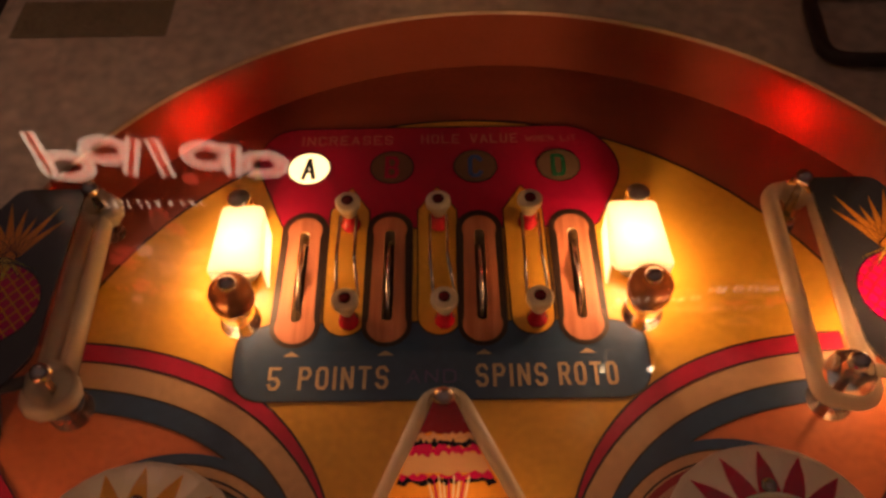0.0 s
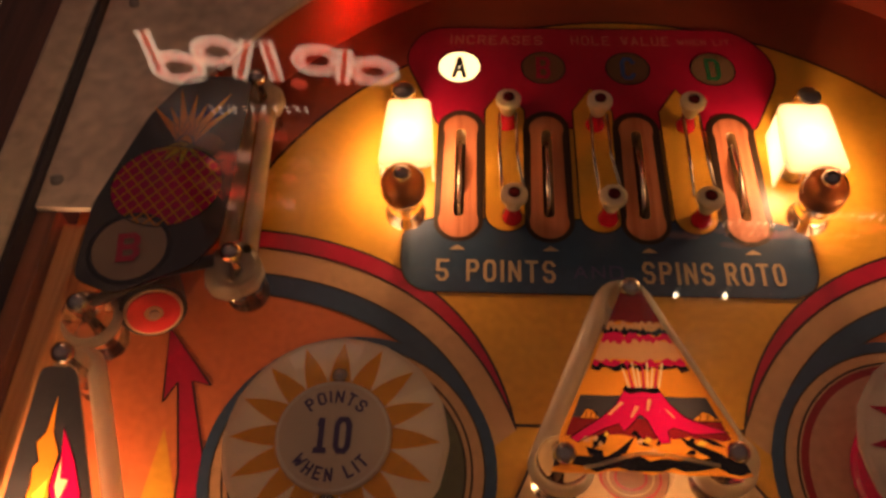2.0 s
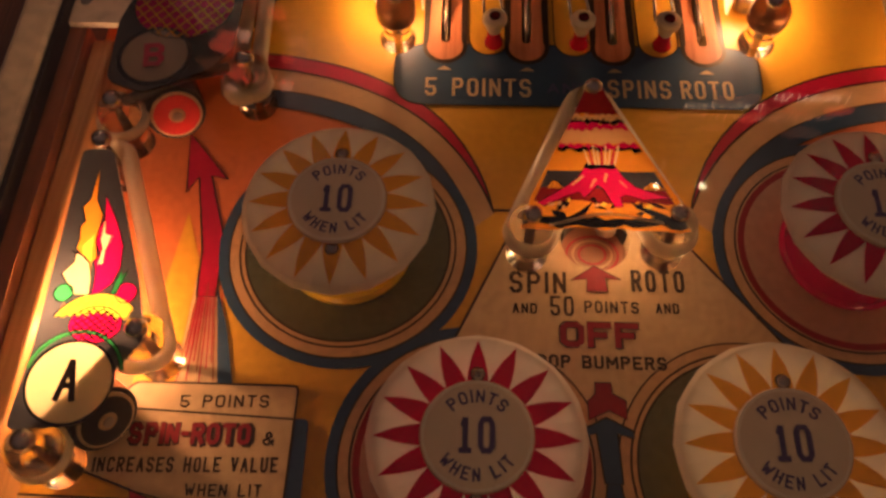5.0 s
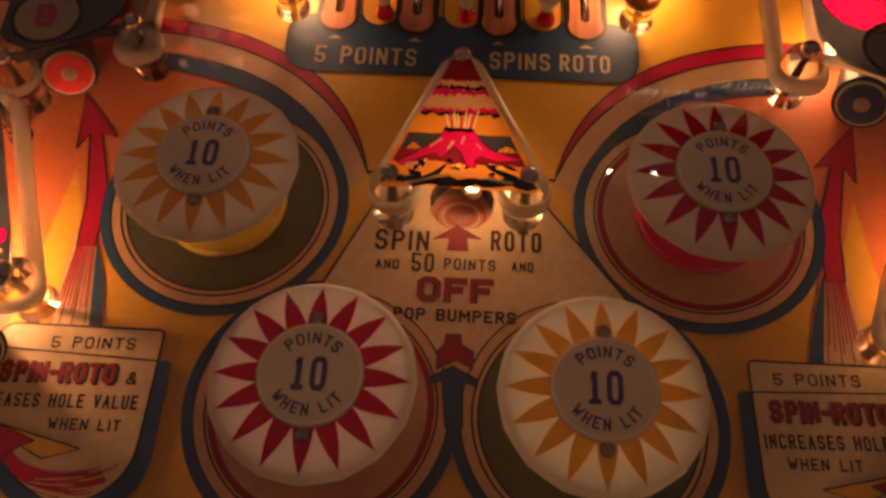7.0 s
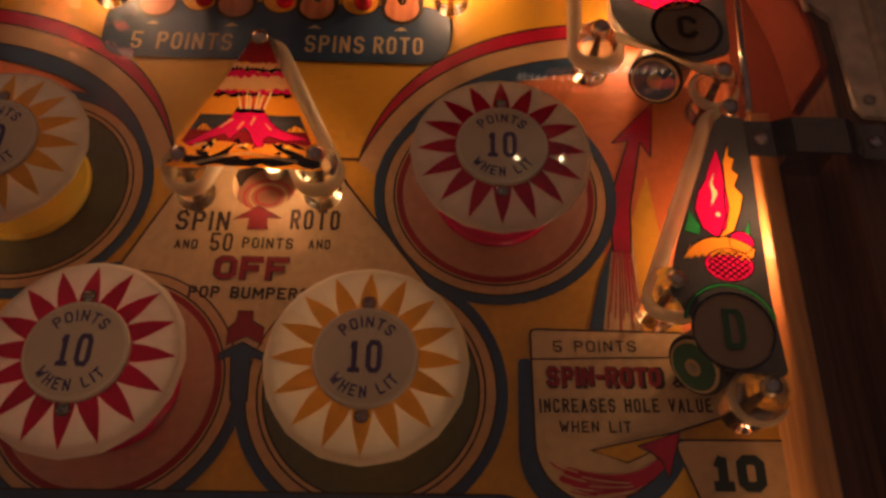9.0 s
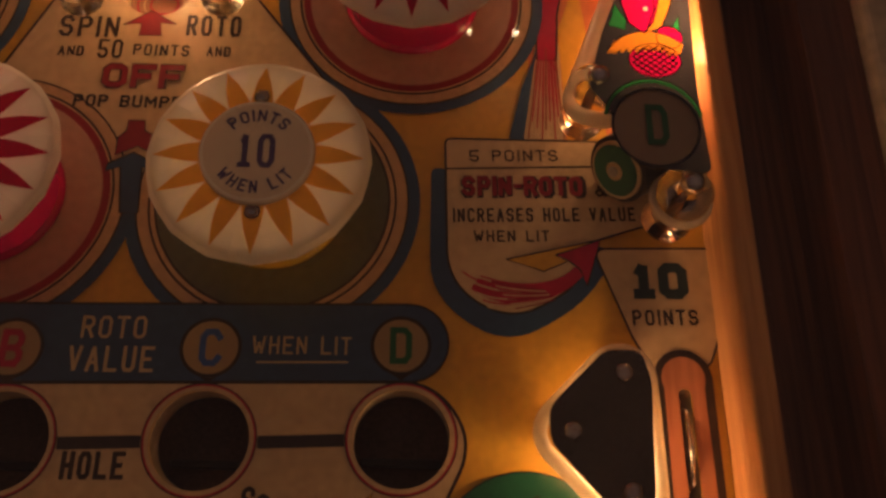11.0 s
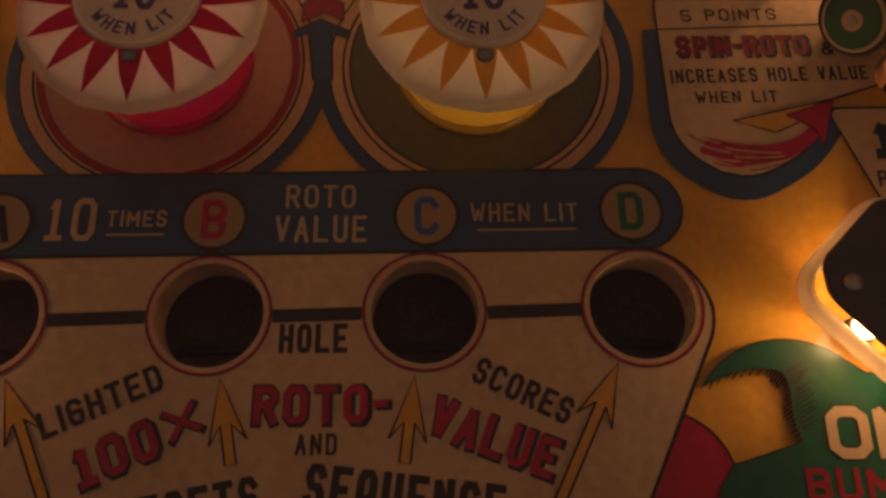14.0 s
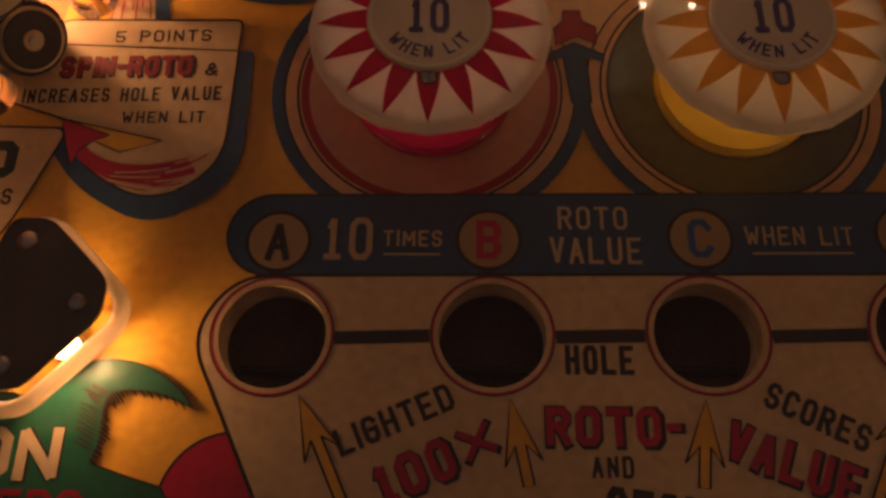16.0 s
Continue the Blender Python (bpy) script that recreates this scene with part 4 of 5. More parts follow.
def sheet(name, pts, label, ink="slate"):
    ob = part(name, slab(pts, Z_PL, Z_PL + 0.0014), CLEAR)
    ob.visible_shadow = False
    tagged(ob, label, "printed plastic", "printed plastics")
    PRINTS[ob.name] = [(0, pts, ink, "printed_ground")]
    return ob


def fruit_sheet(flip, letter, ink):
    f = mirror if flip else (lambda p: p)
    pts = f(rounded([(-0.2355, 0.1000), (-0.2215, 0.1000), (-0.1960, 0.0330), (-0.1890, 0.0080), (-0.1985, -0.0050), (-0.2060, -0.0270), (-0.2350, -0.0300), (-0.2330, 0.0050)], 0.004))
    ob = sheet("fruit_plastic", pts, "slate plastic with printed flame fruit and letter %s" % letter)
    if not flip:
        art([(-0.2253, 0.0884), (-0.2227, 0.0733), (-0.2184, 0.0651), (-0.2188, 0.0529), (-0.2160, 0.0440), (-0.2191, 0.0420), (-0.2263, 0.0488), (-0.2258, 0.0535), (-0.2270, 0.0594), (-0.2254, 0.0621), (-0.2283, 0.0690), (-0.2258, 0.0732)], 1, "orange", ob, 0.0006)
        art([(-0.2240, 0.0500), (-0.2200, 0.0560), (-0.2195, 0.0480), (-0.2175, 0.0380), (-0.2195, 0.0330)], 1.5, "yellow", ob)
        art([(-0.2194, 0.0755), (-0.2116, 0.0625), (-0.2064, 0.0506), (-0.2052, 0.0403), (-0.2072, 0.0327), (-0.2144, 0.0262), (-0.2153, 0.0375), (-0.2171, 0.0425), (-0.2155, 0.0465), (-0.2185, 0.0516), (-0.2187, 0.0583), (-0.2174, 0.0638)], 2, "red", ob, 0.0006)
        art([(-0.2172, 0.0640), (-0.2152, 0.0560), (-0.2122, 0.0553), (-0.2136, 0.0480), (-0.2132, 0.0420), (-0.2156, 0.0413), (-0.2150, 0.0490), (-0.2168, 0.0530)], 3, "cream", ob, 0.0003)
        art([(-0.2278, 0.0474), (-0.2257, 0.0462), (-0.2254, 0.0423), (-0.2294, 0.0365), (-0.2219, 0.0270), (-0.2157, 0.0270), (-0.2165, 0.0349), (-0.2190, 0.0420), (-0.2218, 0.0450)], 3, "cream", ob, 0.0006)
        art(circ(-0.2265, 0.0278, 0.0040, 14), 3.6, "green", ob, 0.0006)
        art([(-0.2070, 0.0270), (-0.2058, 0.0340), (-0.2044, 0.0391), (-0.2038, 0.0360), (-0.2018, 0.0391), (-0.2035, 0.0320), (-0.2043, 0.0283)], 3.6, "green", ob, 0.0004)
        art(circ(-0.2005, 0.0285, 0.0046, 16), 3, "red", ob, 0.0004)
        px, py, hx = -0.2100, 0.0140, -0.2280
    else:
        art([(0.2248, 0.0850), (0.2244, 0.0775), (0.2268, 0.0760), (0.2250, 0.0700), (0.2278, 0.0670), (0.2250, 0.0610), (0.2282, 0.0560), (0.2259, 0.0476), (0.2215, 0.0373), (0.2145, 0.0336), (0.2190, 0.0457), (0.2193, 0.0543), (0.2208, 0.0631), (0.2212, 0.0740)], 1, "orange", ob, 0.0006)
        art([(0.2191, 0.0813), (0.2205, 0.0700), (0.2205, 0.0631), (0.2209, 0.0491), (0.2180, 0.0389), (0.2137, 0.0336), (0.2076, 0.0385), (0.2051, 0.0487), (0.2077, 0.0574), (0.2118, 0.0640), (0.2138, 0.0701)], 2, "red", ob, 0.0006)
        art([(0.2165, 0.0690), (0.2150, 0.0620), (0.2168, 0.0570), (0.2130, 0.0500), (0.2142, 0.0570), (0.2135, 0.0620)], 3, "cream", ob, 0.0002)
        art(circ(0.2155, 0.0460, 0.0012, 8), 3, "cream", ob)
        art([(0.1990, 0.0370), (0.2008, 0.0420), (0.2024, 0.0480), (0.2045, 0.0440), (0.2068, 0.0400), (0.2060, 0.0350)], 1.4, "green", ob, 0.0004)
        art([(0.2215, 0.0345), (0.2262, 0.0375), (0.2290, 0.0430), (0.2285, 0.0350)], 1.4, "green", ob, 0.0004)
        art(circ(0.2240, 0.0318, 0.0055, 16), 3, "red", ob, 0.0004)
        px, py, hx = 0.2170, 0.0205, 0.1975
    # pineapple below a shock of straw
    art(circ(px, py, 0.0108, 22, ry=0.0080), 4, "red", ob, 0.0005)
    for k in range(-3, 4):
        d = 0.0026 * k
        h = math.sqrt(max(0.0094 ** 2 - d * d, 0))
        for a in (45, -45):
            c, s = math.cos(radians(a)), math.sin(radians(a))
            p, q = (px + d * c - h * s, py + (d * s + h * c) * 0.76), (px + d * c + h * s, py + (d * s - h * c) * 0.76)
            part("printed_outline", stroke([p, q], 0.0006, Z_PL + 0.0017 + 4.8 * LAYER, False), INK["black"], ob)
    random.seed(31)
    straw = []
    for k in range(19):
        u = k / 18
        straw.append((hx + 0.0020 + 0.0285 * u, py + 0.0034 + 0.0024 * math.sin(u * 3.1) - (random.uniform(0.0012, 0.0038) if k % 2 else 0)))
    crest = bez((hx, py + 0.0030), (hx + 0.005, py + 0.0135), (hx + 0.020, py + 0.0190), (hx + 0.0320, py + 0.0080), 12)
    art(crest + straw[::-1], 6, "yellow" if not flip else "orange", ob, 0.0004)
    for k in range(9):
        u = (k + 0.7) / 9.5
        base_x = hx + 0.0315 * u
        part("printed_outline", stroke([(base_x, py + 0.0062 + 0.002 * math.sin(u * 3)), (base_x + 0.0012, py + 0.0088 + 0.002 * math.sin(u * 3))], 0.0004, Z_PL + 0.0017 + 6.8 * LAYER, False), INK["orange"], ob)
    art(f(circ(-0.2140, -0.0085, 0.0200, 30, 10, 170) + circ(-0.2140, -0.0085, 0.0185, 30, 10, 170)[::-1]), 6, "green", ob, 0.0004)
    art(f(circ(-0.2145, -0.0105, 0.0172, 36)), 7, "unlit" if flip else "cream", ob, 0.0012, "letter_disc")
    word(letter, (0.2150 if flip else -0.2150), -0.0095, 0.0088, 0.0180, Z_PL + 0.0017 + 8 * LAYER, ink, ob, 0, 0.03)
    print_art(ob)
    return ob


fruit_sheet(False, "A", BLACK)
fruit_sheet(True, "D", LETTER_GREEN)


def pineapple_sheet(flip, letter, ink):
    f = mirror if flip else (lambda p: p)
    pts = f(rounded([(-0.2080, 0.2560), (-0.1760, 0.2560), (-0.1760, 0.1620), (-0.1850, 0.1480), (-0.2160, 0.1330), (-0.2345, 0.1400), (-0.2360, 0.1780), (-0.2220, 0.2300)], 0.005))
    ob = sheet("pineapple_plastic", pts, "slate plastic with a printed red pineapple and letter %s" % letter)
    for k in range(7):
        a = radians(48 + 14 * k)
        c, s = math.cos(a), math.sin(a)
        bx, by = -0.2015, 0.2140
        ln = 0.030 + 0.006 * math.sin(k * 2.1)
        if by + ln * s > 0.2535:
            ln = (0.2535 - by) / s
        art(f([(bx - 0.0035 * s, by + 0.0035 * c), (bx + ln * c, by + ln * s), (bx + 0.0035 * s, by - 0.0035 * c)]), 1 + 0.2 * k, "orange", ob, 0.0004)
    for k in range(5):
        a = radians(200 + 35 * k)
        art(f([(-0.2035, 0.2150), (-0.2015 + 0.016 * math.cos(a), 0.2110 + 0.011 * math.sin(a)), (-0.1985, 0.2120)]), 3.5, "yellow", ob, 0.0003)
    art(f(circ(-0.2050, 0.1890, 0.0250, 32, ry=0.0225)), 3, "red", ob, 0.0006)
    for k in range(-4, 5):
        d = 0.0046 * k
        for a in (38, -38):
            c, s = math.cos(radians(a)), math.sin(radians(a))
            h = math.sqrt(max(0.0220 ** 2 - d * d, 0))
            p, q = (-0.2050 + (d * c - h * s) * 1.12, 0.1890 + d * s + h * c), (-0.2050 + (d * c + h * s) * 1.12, 0.1890 + d * s - h * c)
            part("printed_line", stroke(f([p, q]), 0.0007, Z_PL + 0.0017 + 4 * LAYER, False), INK["orange"], ob)
    art(f(circ(-0.2140, 0.1555, 0.0185, 36)), 6, "black", ob)
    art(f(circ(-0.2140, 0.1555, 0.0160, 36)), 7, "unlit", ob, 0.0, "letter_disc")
    word(letter, (0.2140 if flip else -0.2140), 0.1555, 0.0100, 0.0145, Z_PL + 0.0017 + 8 * LAYER, ink, ob, 0 if flip else 8, 0.04)
    print_art(ob)
    return ob


pineapple_sheet(False, "B", RED)
pineapple_sheet(True, "C", BLACK)

# volcano triangle
pts = rounded([(-0.0024, 0.1462), (-0.0335, 0.0785), (-0.0340, 0.0690), (-0.0275, 0.0652), (-0.0205, 0.0660), (-0.0015, 0.0722), (0.0195, 0.0678), (0.0262, 0.0672), (0.0328, 0.0710), (0.0325, 0.0785)], [0.006, 0.003, 0.004, 0.003, 0.004, 0.012, 0.004, 0.003, 0.004, 0.003])
vol = sheet("volcano_plastic", pts, "triangular plastic printed with an erupting volcano", "orange")


def span(y):
    return -0.0050 - (0.1430 - y) * 0.405, 0.0008 + (0.1430 - y) * 0.440


def belt(y0, y1, ink, layer, jag=0.0, seed=1, n=14):
    """A band across the sheet; jag makes its edges billow."""
    random.seed(seed)
    rows2 = []
    for y in (y1, y0):
        a, b = span(y)
        rows2.append([(a + (b - a) * i / n, y + (random.uniform(-jag, jag) if 0 < i < n else 0)) for i in range(n + 1)])
    art(rows2[1] + rows2[0][::-1], layer, ink, vol)


belt(0.1250, 0.1420, "maroon", 1, 0.0008, 2)
belt(0.1262, 0.1285, "maroon", 1.2, 0.0010, 13, 20)
belt(0.1200, 0.1250, "sand", 1.1, 0.0010, 22)
belt(0.1192, 0.1222, "black", 1.5, 0.0013, 8, 22)
belt(0.1165, 0.1198, "red", 1.6, 0.0013, 5, 22)
belt(0.1085, 0.1175, "sand", 1.4, 0.0008, 4)
belt(0.1068, 0.1088, "red", 1.8, 0.0014, 7, 22)
belt(0.1046, 0.1068, "black", 1.7, 0.0012, 6, 24)
belt(0.0840, 0.0938, "slate", 1, 0.0002, 9)
belt(0.0775, 0.0848, "maroon", 1.2, 0.0009, 10, 20)
# ridges in the distance, the cone with its lava, the rocks in front
for bx0, bx1, tip_y in ((-0.0255, -0.0180, 0.0882), (0.0160, 0.0270, 0.0880)):
    mid_x = (bx0 + bx1) / 2
    art([(bx0, 0.0842), (mid_x - 0.0012, tip_y), (mid_x + 0.0010, tip_y - 0.0006), (bx1, 0.0842)], 2, "orange", vol, 0.0004)
    for k in range(3):
        x = bx0 + (bx1 - bx0) * (k + 1) / 4
        part("printed_outline", stroke([(x, 0.0845), (x + 0.0008, 0.0868)], 0.0004, Z_PL + 0.0017 + 3 * LAYER, False), INK["black"], vol)
art([(-0.0081, 0.0962), (0.0050, 0.0962), (0.0086, 0.0904), (0.0134, 0.0856), (0.0225, 0.0822), (0.0291, 0.0800), (0.0159, 0.0790), (0.0088, 0.0815), (0.0065, 0.0800), (0.0072, 0.0755), (0.0037, 0.0751), (0.0015, 0.0792), (-0.0006, 0.0840), (-0.0031, 0.0864), (-0.0061, 0.0827), (-0.0095, 0.0795), (-0.0114, 0.0825), (-0.0168, 0.0805), (-0.0268, 0.0749), (-0.0298, 0.0766), (-0.0176, 0.0848), (-0.0119, 0.0899)], 2.5, "red", vol, 0.0004)
art([(-0.0090, 0.0960), (-0.0075, 0.0982), (-0.0050, 0.0972), (-0.0020, 0.0980), (0.0015, 0.0970), (0.0045, 0.0980), (0.0056, 0.0955), (0.0030, 0.0948), (-0.0010, 0.0955), (-0.0060, 0.0945)], 2.7, "black", vol)
for x0, y0, x1, y1 in ((-0.0100, 0.0915, -0.0150, 0.0860), (-0.0045, 0.0900, -0.0068, 0.0850), (0.0005, 0.0930, -0.0005, 0.0880), (0.0062, 0.0890, 0.0092, 0.0852)):
    art([(x0, y0), (x0 + 0.0013, y0 - 0.0006), (x1 + 0.0008, y1), (x1, y1 + 0.0002)], 3, "sand", vol)
for k in range(9):
    x = -0.0062 + 0.0014 * k
    lean = (k - 4) * 0.00055
    art([(x - 0.0005, 0.0972), (x + 0.0005, 0.0972), (x + lean + 0.0005, 0.1050 + 0.0012 * (k % 3)), (x + lean - 0.0001, 0.1058 + 0.0012 * (k % 3))], 3.2 + 0.01 * k, ("cream", "red", "cream")[k % 3], vol)
belt(0.0640, 0.0762, "orange", 1.3, 0.0010, 15)
belt(0.0655, 0.0702, "black", 3.3, 0.0016, 16, 18)
for rock in (((-0.0210, 0.0768), (-0.0148, 0.0800), (-0.0168, 0.0750), (-0.0217, 0.0726)), ((-0.0123, 0.0725), (-0.0055, 0.0780), (-0.0095, 0.0712), (-0.0177, 0.0692)), ((-0.0052, 0.0803), (-0.0020, 0.0755), (0.0010, 0.0735), (-0.0048, 0.0748)), ((0.0104, 0.0783), (0.0193, 0.0745), (0.0263, 0.0716), (0.0200, 0.0708), (0.0131, 0.0748)), ((-0.0240, 0.0735), (-0.0180, 0.0722), (-0.0175, 0.0698), (-0.0228, 0.0702)), ((0.0170, 0.0785), (0.0235, 0.0770), (0.0270, 0.0745), (0.0225, 0.0752))):
    art(list(rock), 3.4, "black", vol)
random.seed(12)
for k in range(12):
    x, y = random.uniform(-0.024, 0.024), random.uniform(0.0715, 0.0790)
    w = random.uniform(0.0008, 0.0022)
    art([(x - w, y - 0.0005), (x + w * 0.4, y - 0.0010), (x + w, y + 0.0006), (x, y + 0.0013)], 3.5 + 0.05 * k, random.choice(["yellow", "sand", "black"]), vol)
print_art(vol)
# brightly lit bottom edge of the sheet, put in as a cream stroke
part("pale_edge", stroke(bez((-0.0250, 0.0654), (-0.0150, 0.0672), (-0.0090, 0.0712), (-0.0015, 0.0714), 8) + bez((-0.0015, 0.0714), (0.0090, 0.0712), (0.0150, 0.0685), (0.0240, 0.0675), 8)[1:], 0.0013, Z_PL + 0.0017 + 6 * LAYER, False), INK["cream"], vol, "lit edge of the plastic drawn in cream")

for x, y in ((-0.0022, 0.1410), (-0.0318, 0.0705), (0.0312, 0.0728)):
    clear_post(x, y, 0.0345, 0.0098 if y < 0.1 else 0.007)
rubber_loop([(-0.003, 0.1420), (-0.0322, 0.0718), (-0.0305, 0.0712)], 0.0080, 0.0205, t=0.0040)
rubber_loop([(-0.001, 0.1420), (0.0300, 0.0728), (0.0318, 0.0735)], 0.0080, 0.0205, t=0.0040)
# saucer under the volcano
sc = thing("saucer_cup", 0.001, 0.0795, -0.012, "round kick-out saucer with a pale rim", "saucer")
part("cup", turned([(0.0160, 0.0), (0.0160, 0.0012), (0.006, 0.0014)], 32), mat("dusky_cup", (0.34, 0.16, 0.10), 0.5), sc)
for rr in (0.0125, 0.0095, 0.0065):
    part("cup_ring", stroke(circ(0.0, -0.002, rr, 32, ry=rr * 0.8), 0.0009, 0.0017), RED if rr != 0.0095 else CREAM, sc)
part("bracket", box(-0.0135, 0.0045, 0.0085, 0.0115, 0.0125, 0.0300, 0.001), BLACKPLASTIC, sc, "black lamp bracket behind the saucer")
part("back_wall", slab(circ(0, 0, 0.0163, 20, 15, 165) + circ(0, 0, 0.0150, 20, 15, 165)[::-1], 0.0014, 0.0116), BLACKPLASTIC, sc, "dark inner wall of the saucer")
part("rim", stroke(circ(0, 0, 0.0172, 40), 0.0016, 0.0127), CREAM, sc)
# upper side posts and rubbers
for s in (-1, 1):
    a, b, c = (s * 0.1745, 0.2560), (s * 0.1700, 0.1545), (s * 0.2290, 0.1285)
    clear_post(*a, 0.0345, 0.0062)
    clear_post(*b, 0.0345, 0.0100)
    clear_post(*c, 0.0345, 0.0095)
    rubber_loop([a, b, (-0.1745, 0.1525), (-0.1790, 0.2575)] if s < 0 else [(0.1790, 0.2575), (0.1700, 0.2560), (0.1665, 0.1540), (0.1745, 0.1525)], 0.0070, 0.0200, t=0.0042)
    tp, lo, lw = (s * 0.2290, 0.1060), (s * 0.1935, 0.0130), (s * 0.2270, -0.0340)
    clear_post(*tp, 0.0345, 0.0062)
    clear_post(*lo, 0.0345, 0.0100)
    clear_post(*lw, 0.0345, 0.0105)
    rubber_loop([tp, (-0.1990, 0.0105), (-0.1930, 0.0120)] if s < 0 else [tp, (0.1930, 0.0120), (0.1990, 0.0105)], 0.0070, 0.0205, t=0.0040)


# small rubber rings round the single corner posts
for s in (-1, 1):
    for x, y in ((s * 0.2270, -0.0340), (s * 0.2290, 0.1285)):
        ring = part("rubber_ring", tube([(px, py, 0.0225) for px, py in circ(x, y, 0.0106, 28)], 0.0024, 10, True, None, 1.2), RUBBER, smooth=True)
        tagged(ring, "small white rubber ring round one clear post", "rubber ring", "rubber rings")


# ---- targets ----
def target(x, y, z, turn, face, label):
    ob = thing("round_target", x, y, 0.0, label, "target", "round targets")
    ob.rotation_euler = (0, 0, radians(turn))
    tilt = Matrix.Translation((0, 0, z)) @ Matrix.Rotation(radians(72), 4, "X")
    for nm, r, d0, d1, m in (("backing", 0.0145, -0.024, 0.0, BLACKPLASTIC), ("ring", 0.0125, 0.0, 0.0012, CREAM), ("face", 0.0112, 0.0012, 0.0018, face), ("inner_ring", 0.0040, 0.0018, 0.0022, CREAM), ("rivet", 0.0022, 0.0022, 0.0032, BRUSHED)):
        bm = turned([(r, d0), (r, d1 - 0.0002), (r * 0.97, d1)], 28)
        bmesh.ops.transform(bm, matrix=tilt, verts=bm.verts[:])
        part(nm, bm, m, ob, smooth=False)
    part("stem", box(-0.006, 0.006, 0.004, 0.007, -0.012, z), BRUSHED, ob)
    return ob


TRED = mat("target_red", (0.62, 0.03, 0.03), 0.3, coat=0.4)
TBLUE = mat("target_blue", (0.05, 0.07, 0.14), 0.3, coat=0.4)
TGREEN = mat("target_green", (0.02, 0.10, 0.05), 0.3, coat=0.4)
target(-0.2055, 0.1360, 0.018, 26, TRED, "red round standing target with a white ring")
target(0.2010, 0.1380, 0.018, -26, TBLUE, "blue round standing target with a white ring")
target(-0.2060, -0.0190, 0.018, 55, BLACKPLASTIC, "black round standing target with a pale ring")
green_target = target(0.2035, -0.0190, 0.018, -55, TGREEN, "green round standing target with a pale ring")
# added blocker: keeps the nearby bulb's light off the rail below
part("light_shield", slab([(-0.013, 0.018), (0.016, 0.018), (0.016, 0.020), (-0.013, 0.020)], 0.0018, 0.0340), BLACKPLASTIC, green_target, "black shield added behind the target to block lamp light")
for s in (-1, 1):
    shroud = tube([(s * 0.2260, -0.0250, 0.032), (s * 0.2140, -0.0120, 0.033), (s * 0.2000, 0.0060, 0.034)], 0.0040, 10)
    tagged(part("rubber_band", shroud, BLACKPLASTIC if s > 0 else RUBBER, smooth=True), "rubber band behind the round target", "rubber band")
    shroud = tube([(s * 0.2270, 0.1320, 0.031), (s * 0.2000, 0.1470, 0.033), (s * 0.1780, 0.1540, 0.032)], 0.0028, 8)
    tagged(part("rubber_band", shroud, BLACKPLASTIC if s < 0 else RUBBER, smooth=True), "rubber band behind the round target", "rubber band")

# ---- lower corner plates ----
for s in (1, -1):
    off = 0.0 if s > 0 else 0.0125
    base = [(0.1905, -0.0975), (0.2035, -0.0975), (0.2068, -0.1080), (0.2045, -0.1500), (0.2005, -0.1550), (0.1905, -0.1545), (0.1690, -0.1305), (0.1690, -0.1185)]
    pts = rounded([(s * (x - off * 1.0), y) for x, y in base], 0.004)
    pl = part("guard_plate", slab(pts, 0.0265, 0.0285, 0.0005), PLATE)
    tagged(pl, "dark mirror-like metal guard plate with three screws", "guard plate", "guard plates")
    for x, y in ((0.1965, -0.1060), (0.1770, -0.1270), (0.1965, -0.1475)):
        screw(s * (x - off), y, 0.0286, pl, 0.0033)
    trio = [(s * (x - off), y) for x, y in ((0.1985, -0.1060), (0.1785, -0.1258), (0.1990, -0.1475))]
    for x, y in trio:
        tagged(part("spacer", turned([(0.0045, 0.0017), (0.0045, 0.026)], 16, None, x, y), CLEAR, smooth=True), "clear plastic spacer post", "spacer")
    order = trio if s > 0 else trio[::-1]
    rubber_loop(order, 0.0112, 0.0165, "white rubber ring round a triangle of posts", 0.0027)

# ---- lane gate ----
gate = thing("lane_gate", 0.2675, 0.087, 0.0, "bent steel one-way gate across the shooter lane", "lane gate")
strap = bmesh.new()
strap_rows = []
for k in range(17):
    x = -0.0335 + 0.067 * k / 16
    z = 0.0385 + 0.0045 * min(1.0, max(0.0, (0.020 - abs(x)) / 0.006))
    strap_rows.append([strap.verts.new((x, y, z + dz)) for y, dz in ((-0.0098, 0), (0.0098, 0), (0.0098, 0.0012), (-0.0098, 0.0012))])
for a, b in zip(strap_rows, strap_rows[1:]):
    for k in range(4):
        strap.faces.new((a[k - 1], a[k], b[k], b[k - 1]))
strap.faces.new(strap_rows[0]), strap.faces.new(strap_rows[-1][::-1])
bmesh.ops.recalc_face_normals(strap, faces=strap.faces[:])
part("strap", strap, DARKSTEEL, gate)
for x in (-0.0265, 0.0275):
    screw(x, 0.0, 0.0398, gate, 0.0036)
part("flap", box(-0.010, 0.012, -0.001, 0.0, 0.010, 0.0388), STEEL, gate)
wireform = tube([(0.2420, -0.176, 0.020), (0.232, -0.178, 0.019), (0.219, -0.181, 0.018)], 0.0008, 8)
tagged(part("spring_wire", wireform, STEEL, smooth=True), "thin steel wire sticking out of the rail", "wire")
rail = tube([(0.2420, 0.110, 0.030), (0.2440, 0.150, 0.030), (0.2480, 0.215, 0.030), (0.2400, 0.262, 0.030)], 0.0020, 8)
tagged(part("ball_guide", rail, STEEL, smooth=True), "bent steel ball guide wire beside the arch", "ball guide")
clear_post(0.2300, -0.1985, 0.030, 0.0085)
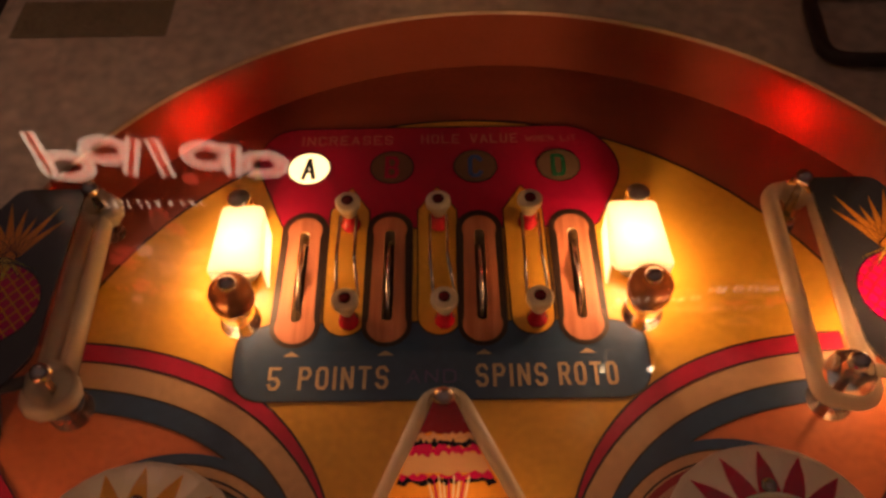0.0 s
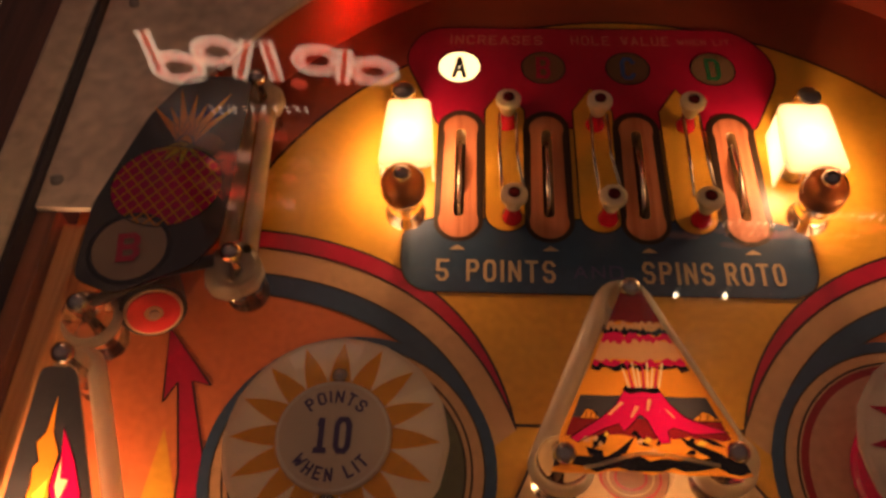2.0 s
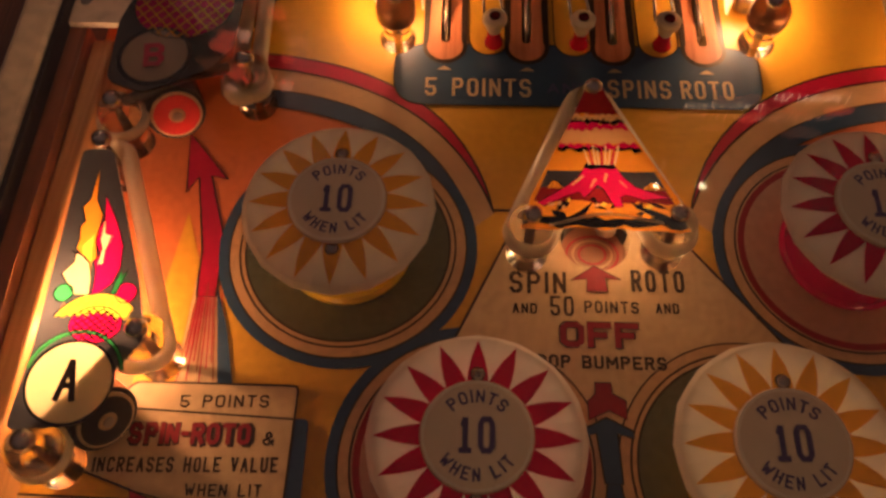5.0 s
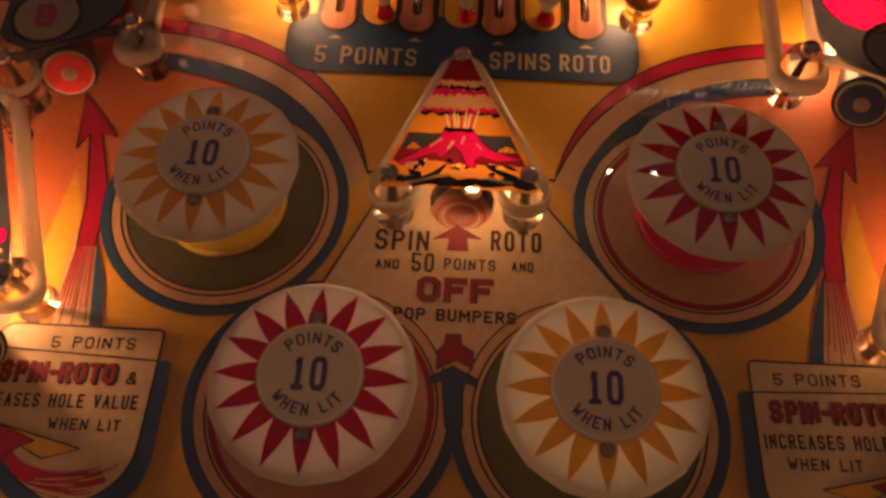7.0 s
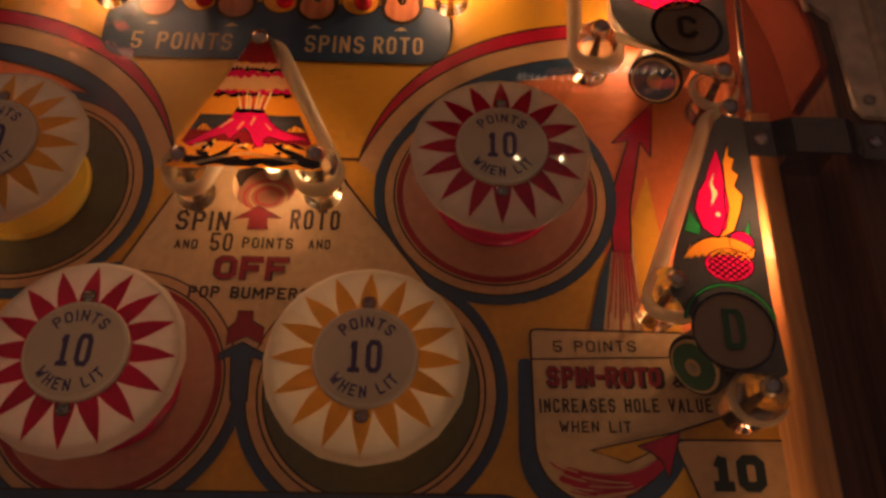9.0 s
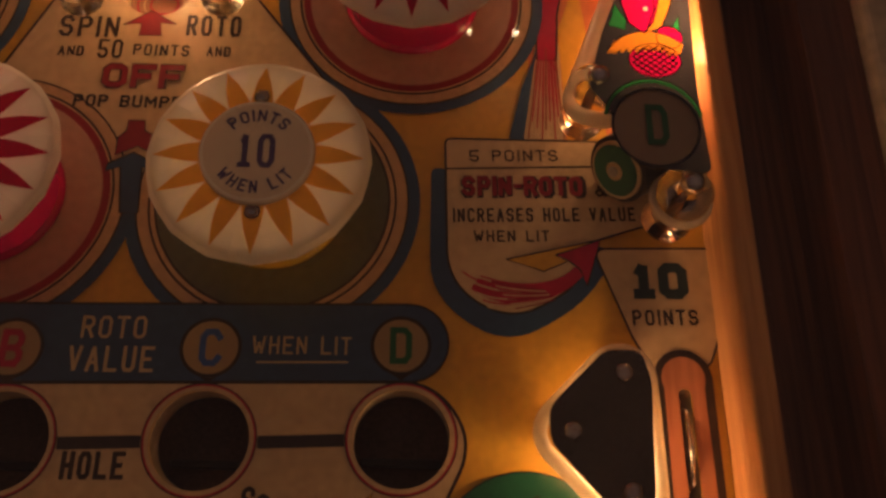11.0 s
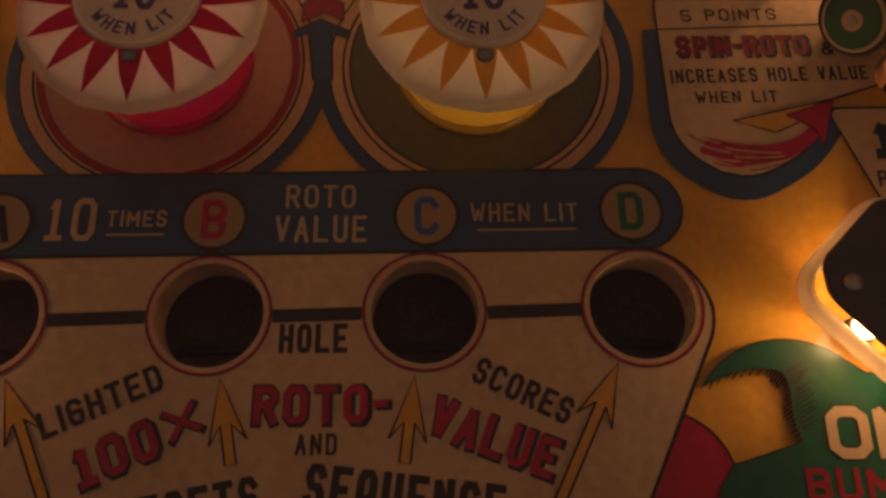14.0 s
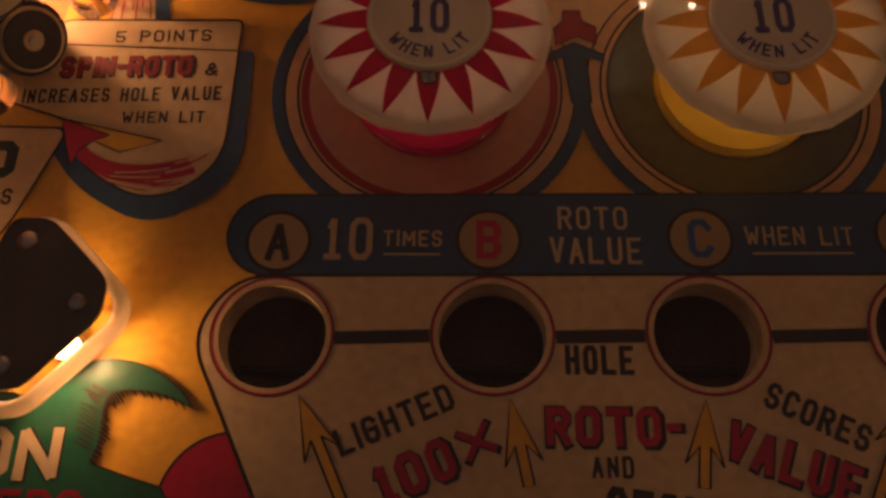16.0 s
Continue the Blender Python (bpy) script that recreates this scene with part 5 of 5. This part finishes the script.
frame_pts = rounded([(0.207, 0.3375), (0.272, 0.3345), (0.276, 0.3960), (0.212, 0.3960)], 0.014)
loop_ob = part("black_ring", tube([(x, y, 0.0420) for x, y in frame_pts], 0.0042, 10, True), BLACKPLASTIC, smooth=True)
tagged(loop_ob, "black rubber loop lying on the corner panel", "rubber loop")

# ---- glass over the board ----
glass = part("cabinet_glass", slab([(-0.288, -0.36), (0.314, -0.36), (0.314, 0.462), (-0.288, 0.462)], 0.0745, 0.0775), GLASS)
glass.visible_shadow = False
tagged(glass, "clear glass sheet lying over the pinball board", "glass", kind="structure")

# ---- upright back box with its lit lettering, seen mirrored in the glass ----
back = part("back_box", box(-0.36, 0.36, 0.4630, 0.60, 0.040, 0.64), DARKWOOD)
tagged(back, "dark upright back box of the pinball machine", "back box", kind="structure")
SIGNRED = glowing("lit_red_print", (1.0, 0.10, 0.05), 2.6)
SIGNWHITE = glowing("lit_white_print", (1.0, 0.72, 0.50), 4.2)
SIGNDIM = glowing("dim_pink_print", (1.0, 0.42, 0.26), 2.0)
SIGNGLOW = glowing("dim_red_print", (1.0, 0.10, 0.05), 1.7)
SIGNBROWN = glowing("dim_brown_print", (1.0, 0.34, 0.16), 0.22)


def upright(bm, x, z, turn=0.0):
    bmesh.ops.transform(bm, matrix=Matrix.Translation((x, 0.4622, z)) @ Matrix.Rotation(radians(90), 4, "X") @ Matrix.Rotation(radians(turn), 4, "Z"), verts=bm.verts[:])
    return bm


sign = thing("back_glass", 0.0, 0.0, 0.0, "lit back glass with pale and red printed shapes", "back glass")
part("pane", box(-0.350, 0.350, 0.4600, 0.4618, 0.245, 0.630), mat("dark_printed_glass", (0.03, 0.012, 0.010), 0.15, coat=0.3, vary=0.4), sign, "dark printed glass")
# large rounded characters, pale with a red core
for x, z, rx, rz in ((-0.316, 0.315, 0.024, 0.017), (-0.278, 0.297, 0.021, 0.015), (-0.197, 0.305, 0.021, 0.015), (-0.152, 0.317, 0.020, 0.014)):
    part("pale_ring", upright(stroke(circ(0, 0, rx * 0.80, 30, ry=rz * 0.80), 0.0105, 0.003), x, z), SIGNWHITE, sign)
    part("red_ring", upright(stroke(circ(0, 0, rx * 0.80, 30, ry=rz * 0.80), 0.0022, 0.0036), x, z), SIGNRED, sign)
    part("red_ring", upright(stroke(circ(0, 0, rx * 0.52, 26, ry=rz * 0.52), 0.0012, 0.0036), x, z), SIGNRED, sign)
for x0, z0, x1, z1 in ((-0.332, 0.274, -0.331, 0.318), (-0.250, 0.283, -0.266, 0.326), (-0.236, 0.284, -0.234, 0.328), (-0.172, 0.292, -0.180, 0.330)):
    for w, dz, m in ((0.0125, 0.0042, SIGNWHITE), (0.0042, 0.0048, SIGNRED)):
        part("bar", upright(stroke([(x0, z0), (x1, z1)], w, dz, False), 0, 0), m, sign)
part("dot", upright(stroke(circ(0, 0, 0.004, 16), 0.006, 0.003), -0.217, 0.333), SIGNRED, sign)
# rows of small print, and the dim picture below them
random.seed(17)
for x0, x1, z, h, m in ((-0.300, -0.215, 0.361, 0.010, SIGNWHITE), (0.176, 0.262, 0.526, 0.010, SIGNWHITE), (0.268, 0.345, 0.508, 0.012, SIGNWHITE), (0.200, 0.345, 0.545, 0.009, SIGNDIM), (-0.300, -0.245, 0.500, 0.008, SIGNRED), (-0.330, -0.262, 0.490, 0.012, SIGNRED)):
    x = x0
    while x < x1:
        w = random.uniform(0.003, 0.007)
        part("small_print", upright(stroke([(0, 0), (random.uniform(-0.002, 0.002), h * random.uniform(0.75, 1.0))], w * 0.5, 0.003, False), x, z), m, sign)
        x += w + random.uniform(0.0015, 0.004)
for k in range(26):
    x, z = random.uniform(-0.345, -0.235), random.uniform(0.375, 0.520)
    r = random.uniform(0.006, 0.016)
    blob = [(r * random.uniform(0.5, 1.2) * math.cos(a), r * random.uniform(0.5, 1.2) * math.sin(a)) for a in (0, 0.8, 1.6, 2.4, 3.2, 4.0, 4.8, 5.6)]
    part("picture_patch", upright(fill(blob, 0.0022 + 0.00004 * k, holes=False), x, z), random.choice([SIGNGLOW, SIGNGLOW, SIGNBROWN, SIGNDIM, SIGNBROWN]), sign)
for k in range(16):
    x, z = random.uniform(0.14, 0.34), random.uniform(0.500, 0.590)
    blob = [(random.uniform(0.010, 0.026) * math.cos(a), random.uniform(0.005, 0.012) * math.sin(a)) for a in (0, 0.8, 1.6, 2.4, 3.2, 4.0, 4.8, 5.6)]
    part("picture_patch", upright(fill(blob, 0.0022 + 0.00004 * k, holes=False), x, z), random.choice([SIGNGLOW, SIGNBROWN, SIGNBROWN]), sign)
# two small lit bulbs on the back box
ROOMBULB = glowing("lit_room_bulb", (1.0, 0.72, 0.42), 60.0)
for x in (0.197, 0.260):
    lb = thing("top_bulb", x, 0.506, 0.64, "small bright bulb on a stalk on the back box", "bulb", "top bulbs")
    part("stalk", turned([(0.004, 0.0), (0.0025, 0.004), (0.0025, 0.117)], 12), BRUSHED, lb, smooth=True)
    part("glass", turned([(0.0008, 0.117), (0.0034, 0.120), (0.0036, 0.125), (0.0015, 0.128)], 14), ROOMBULB, lb, "glowing warm glass", True)
